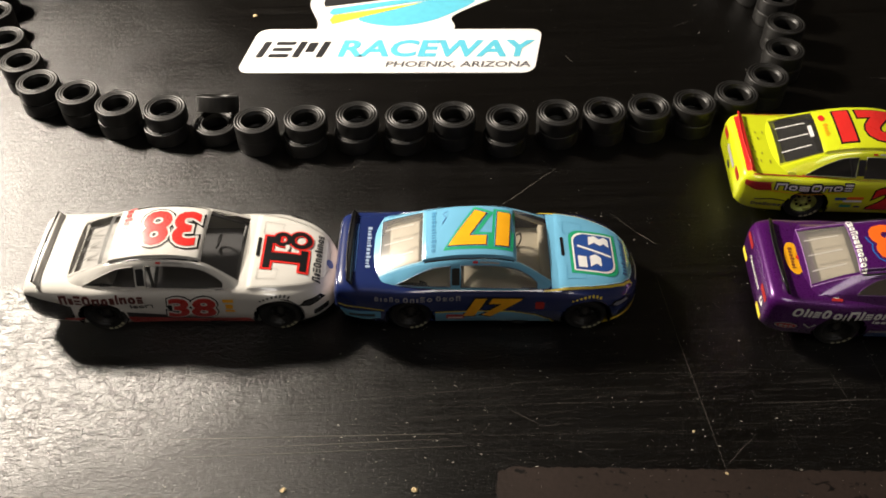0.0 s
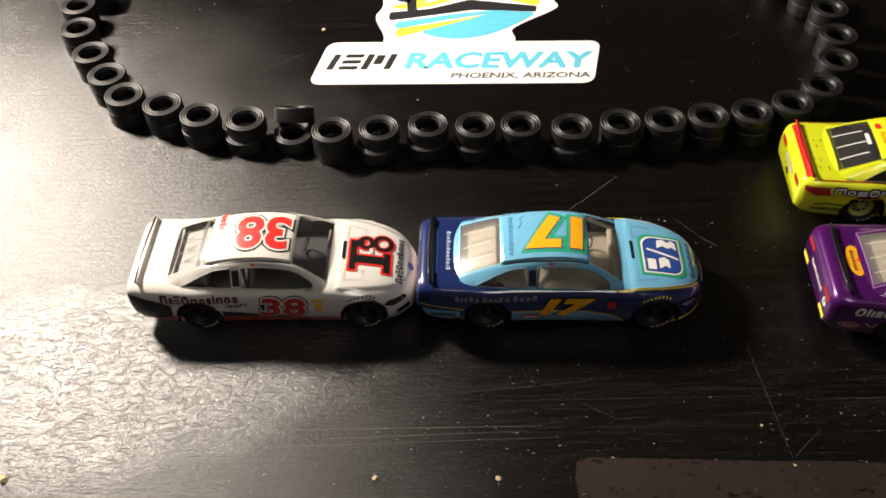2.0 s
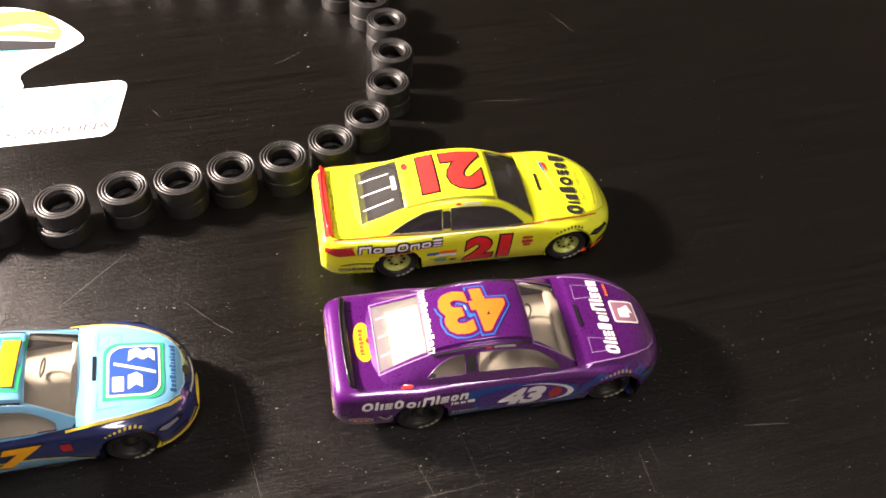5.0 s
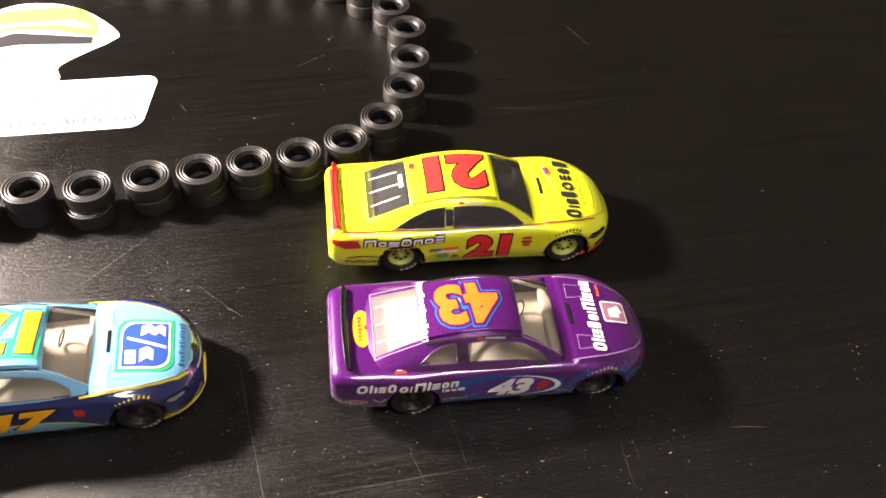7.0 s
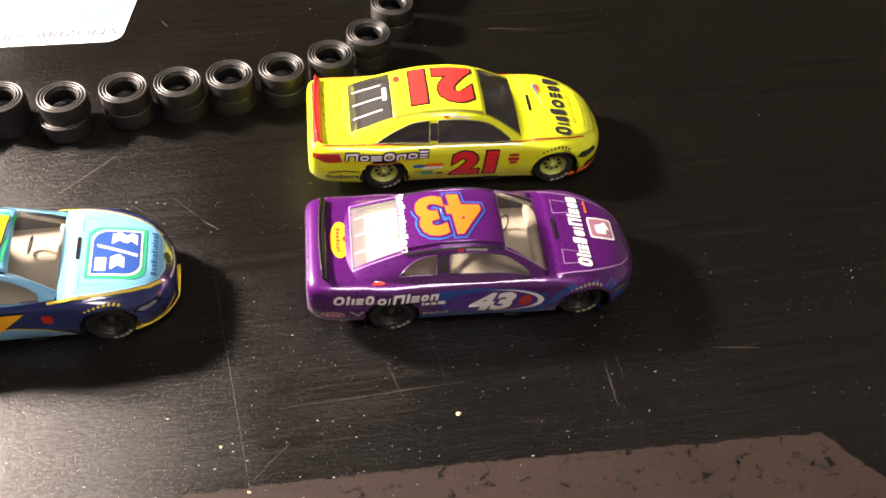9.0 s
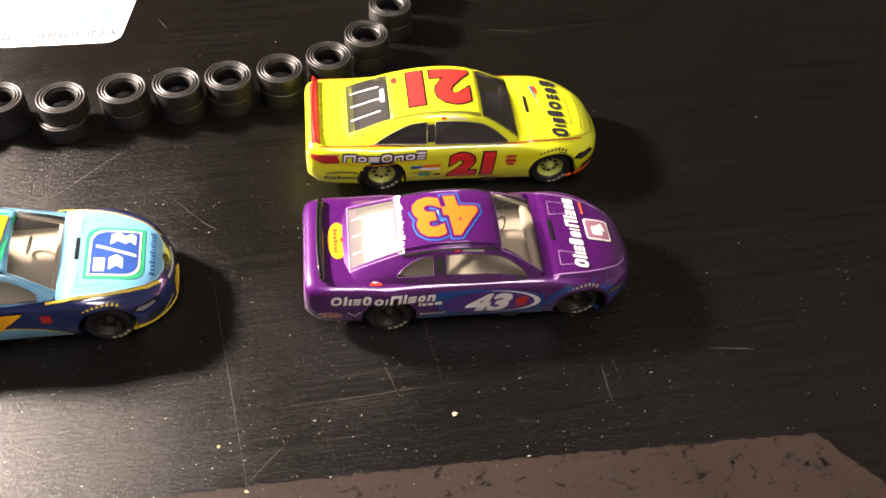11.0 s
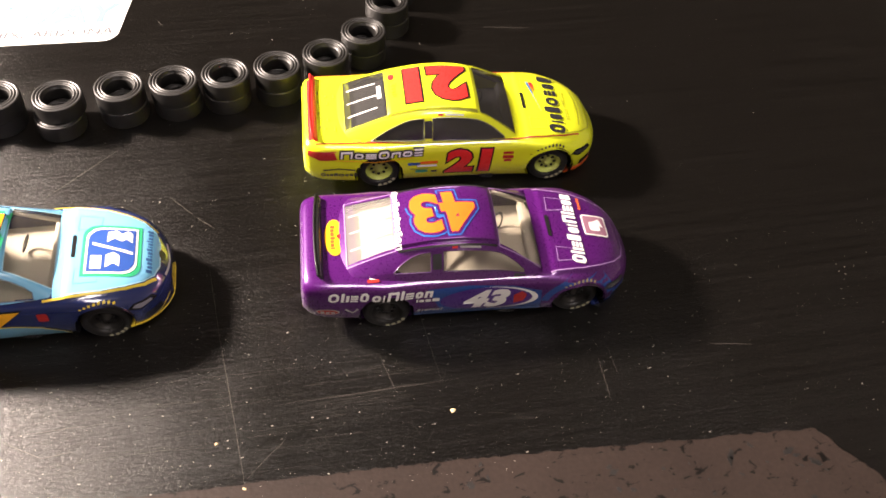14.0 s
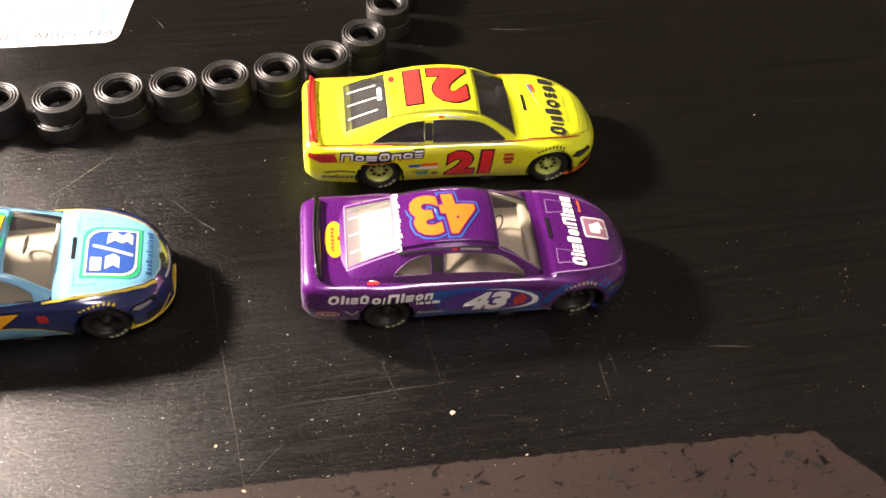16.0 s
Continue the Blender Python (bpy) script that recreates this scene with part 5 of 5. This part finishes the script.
lv.lay("blue_flank", flat([(27, 12.4), (36, 12.8), (46, 12.2), (52.4, 10.4), (53.0, 2.0), (24.2, 2.0), (24.2, 4.0), (30, 5.4)]), paint("deep_blue_enamel", (0.012, 0.06, 0.26), 0.28, coat=0.5), "side", lift=0.08, label="blue sweep along the door")
fender = []
for k in range(20):
    a1, a2 = radians(8 + 164 * k / 20), radians(8 + 164 * (k + 1) / 20)
    fender.append([(61.3 + r * math.cos(a), 5.3 + r * 0.95 * math.sin(a)) for r, a in ((7.0, a1), (8.7, a1), (8.7, a2), (7.0, a2))])
lv.lay("blue_fender", flat(*fender, [(69.2, 2.0), (69.8, 7.0), (73.2, 6.4), (73.4, 2.2)]), bpy.data.materials["deep_blue_enamel"], "side", lift=0.07, label="blue sweep over the front arch")
lv.lay("flank_crescent", flat(oval(41.6, 8.1, 20.5, 8.2)), VINYL, "side", lift=0.13)
lv.lay("flank_field", flat(oval(40.2, 8.2, 20.6, 7.9)), paint("violet_field", (0.07, 0.02, 0.20), 0.28, coat=0.5), "side", lift=0.18)
lv.lay("flank_mark", flat([(46.2, 9.2), (48, 10.6), (49.2, 9.2), (48.6, 7.2), (46.4, 6.2)]), DARKRED, "side", lift=0.23)
lv.number("43", "side", (40.2, 8.3), 5.6, 9.6, VINYL, [], 0, 0.32, 0.45, 0.26)
lv.line([(24.4, 2.6), (38, 2.6), (53, 3.4)], 0.7, MIDBLUE, "side", 0.14)
lv.lay("side_print", bars([2.4, 0.7, 0.7, 1.7, 1.9, 0.01, 2.0, 0.4, 0.01, 2.5, 0.7, 1.9, 1.7, 1.8], 2.7, 0.32, 0.14, (0, 1, 4, 9, 10)), VINYL, "side", (17.0, 11.4), 0, 0.16)
lv.lay("side_print", bars([0.4, 1.1, 1.3, 1.7], 1.1, 0.22), VINYL, "side", (27.2, 9.2), 0, 0.2)
lv.lay("flank_emblem", flat(oval(5.4, 6.2, 5.2, 2.4)), STEEL, "side", lift=0.12)
lv.lay("flank_emblem", flat(oval(5.4, 6.2, 4.6, 1.9)), DARKRED, "side", lift=0.17)
lv.lay("flank_emblem", bars([0.9, 0.9, 0.9], 1.0, 0.25), STEEL, "side", (5.4, 6.2), 0, 0.22)
lv.line([(9.2, 7.4), (10.8, 5.9), (12.0, 7.4)], 0.5, STEEL, "side", 0.14, "flank_mark")
lv.lay("flank_print", bars(lettering_widths(7, 0.8, 15), 1.1, 0.2, 0.2), STEEL, "side", (27.8, 5.4), 0, 0.2)
lv.lay("pillar_mark", flat(rounded(15.6, -11.7, 2.0, 1.0, 0.3)), VINYL, "top", lift=0.15)
lv.lay("pillar_mark", flat(rounded(15.4, -12.6, 2.6, 0.7, 0.3)), DARKRED, "top", lift=0.15)
for s in (-1, 1):
    lv.lay("tail_mark", flat(rounded(s * 9.2, 5.4, 4.6, 1.5, 0.2)), SUN_YELLOW, "tail", lift=0.1)
    lv.lay("tail_light", flat(rounded(s * 8.6, 11.2, 5.2, 1.7, 0.5)), DARKRED, "tail", lift=0.1)
lv.lay("tail_print", bars(lettering_widths(10, 0.9, 16), 1.3, 0.2), VINYL, "tail", (0, 8.8), 0, 0.12)
lv.lay("tail_number", letters("43", 1.9, 0.1), VINYL, "tail", (-9.2, 8.6), 0, 0.12)
for y in (-8.0, 8.2):
    lv.lay("deck_pin", flat(oval(3.6, y, 0.7, 0.7, 10)), CHARCOAL, "top", lift=0.13)
arch_print(lv, paint("dull_gold_print", (0.35, 0.27, 0.14), 0.4))
headlight(lv, GREYPLASTIC, CHARCOAL)

# ---- scratches, crumbs and dust ----
for a, b, w, wv in (((76, -73.5), (93, -58.8), 0.22, 0.25), ((-28.3, -4), (-6.2, 11.9), 0.18, 0.25), ((-5, -145.4), (62, -146.3), 0.3, 0.06), ((10, -148.2), (58, -147.6), 0.22, 0.05),
                    ((-2, -150), (66, -149.5), 0.18, 0.05), ((18, -138), (74, -134), 0.08, 0.1), ((114.4, -101), (115.6, -118.5), 0.13, 0.2), ((115.6, -118.5), (119, -158.5), 0.15, 0.2),
                    ((112, -85.5), (116.3, -89.6), 0.24, 0.3), ((106, -78), (112, -85.5), 0.14, 0.3), ((224, -141.4), (234.5, -143.4), 0.16, 0.1), ((160.5, -120), (162, -140), 0.14, 0.2),
                    ((198, -141), (197.5, -152), 0.16, 0.2), ((201, -138), (201, -146), 0.12, 0.15), ((126, -141), (166, -141), 0.10, 0.08), ((88, -131), (150, -133), 0.05, 0.1),
                    ((60, -147), (130, -147.6), 0.05, 0.06), ((50, -139), (120, -139.5), 0.05, 0.06), ((119.5, -156.5), (128, -149), 0.14, 0.3), ((172, 60), (180, 48), 0.2, 0.4), ((26, -28), (36, -27), 0.14, 0.5),
                    ((103, -4), (105, -8), 0.2, 0.3), ((200, -20), (214, -22), 0.14, 0.3), ((236, 20), (240, 8), 0.22, 0.5), ((-45, 8), (-38, 14), 0.12, 0.3), ((140, 10), (150, 16), 0.12, 0.3),
                    ((72, -140), (80, -145), 0.16, 0.3), ((80, -145), (86, -144.6), 0.14, 0.2), ((150, -133), (152, -142), 0.12, 0.3), ((94, -95), (98, -97), 0.16, 0.2)):
    scratch(a, b, w * 0.5, wv)
crumb_places = ((-3.3, 24.1, 1.3), (-65.2, -156.7, 1.7), (21.8, -159.0, 1.0), (50.3, -159.9, 1.1), (113.9, -147.9, 0.6), (62.6, 72.0, 1.6), (163, -148.5, 0.9), (118.8, -158.6, 0.5))
for x, y, r in crumb_places:
    bm = bmesh.new()
    bmesh.ops.create_icosphere(bm, subdivisions=2, radius=r * 0.55 * MM)
    for q in bm.verts:
        q.co *= 1 + 1.1 * noise.noise(q.co * 2600 + Vector((x, y, 0)))
        q.co.z *= 0.42
    ob = finish("crumb", bm, CRUMB, False)
    lowest = min(v.co.z for v in ob.data.vertices)
    ob.location = (x * MM, y * MM, -lowest)
    tagged(ob, "tiny amber crumb lying on the black table", "crumb", "crumbs on the table")
hair = bmesh.new()
rh = random.Random(9)
for k in range(620):
    x, y = rh.uniform(-20, 250), rh.uniform(-164, -55)
    if rh.random() < 0.5:
        x, y = rh.uniform(20, 190), rh.uniform(-160, -118)
    a = radians(rh.gauss(-3, 9) if rh.random() < 0.72 else rh.uniform(0, 180))
    drawn = k >= 420
    if drawn:
        x, y, a = rh.uniform(15, 150), rh.gauss(-142, 8), radians(rh.gauss(-0.5, 1.2))
    n, w, step = rh.randint(8, 18) if drawn else rh.randint(2, 5), rh.uniform(0.012, 0.026), rh.uniform(0.4, 1.1)
    last = None
    for i in range(n + 1):
        now = [hair.verts.new(((x - s * w * math.sin(a)) * MM, (y + s * w * math.cos(a)) * MM, 0.00006)) for s in (-1, 1)]
        if last:
            hair.faces.new((last[0], last[1], now[1], now[0]))
        last = now
        a += rh.gauss(0, 0.012 if drawn else 0.09)
        x, y = x + step * math.cos(a), y + step * math.sin(a)
tagged(at_table(part("scratch_haze", hair, FAINT_SCRATCH, table, "fine pale scratches in black paint")), kind="stuff")
bm = bmesh.new()
rd = random.Random(5)
made = 0
while made < 4600:
    x, y = rd.uniform(-130, 300), rd.uniform(-200, 120)
    keep = 0.10
    if -165 < y < -75 and x > 20:
        keep = 0.55
    if -160 < y < -118 and 30 < x < 215:
        keep = 1.0
    if y > -40:
        keep = 0.12
    if x > 185 and y > -112:
        keep = 0.035
    if rd.random() > keep:
        continue
    made += 1
    r = 0.032 + 0.085 * rd.random() ** 5
    a0, n = rd.uniform(0, 6.3), rd.choice((3, 4, 5))
    long = rd.choice((1, 1, 1.6, 2.4, 4))
    bm.faces.new([bm.verts.new(((x + r * long * math.cos(a0 + 6.283 * i / n)) * MM, (y + r * math.sin(a0 + 6.283 * i / n)) * MM, (0.05 + 0.12 * rd.random()) * MM)) for i in range(n)])
tagged(finish("dust", bm, DUST, False), "pale specks of dust scattered over the black table", "dust", kind="stuff")
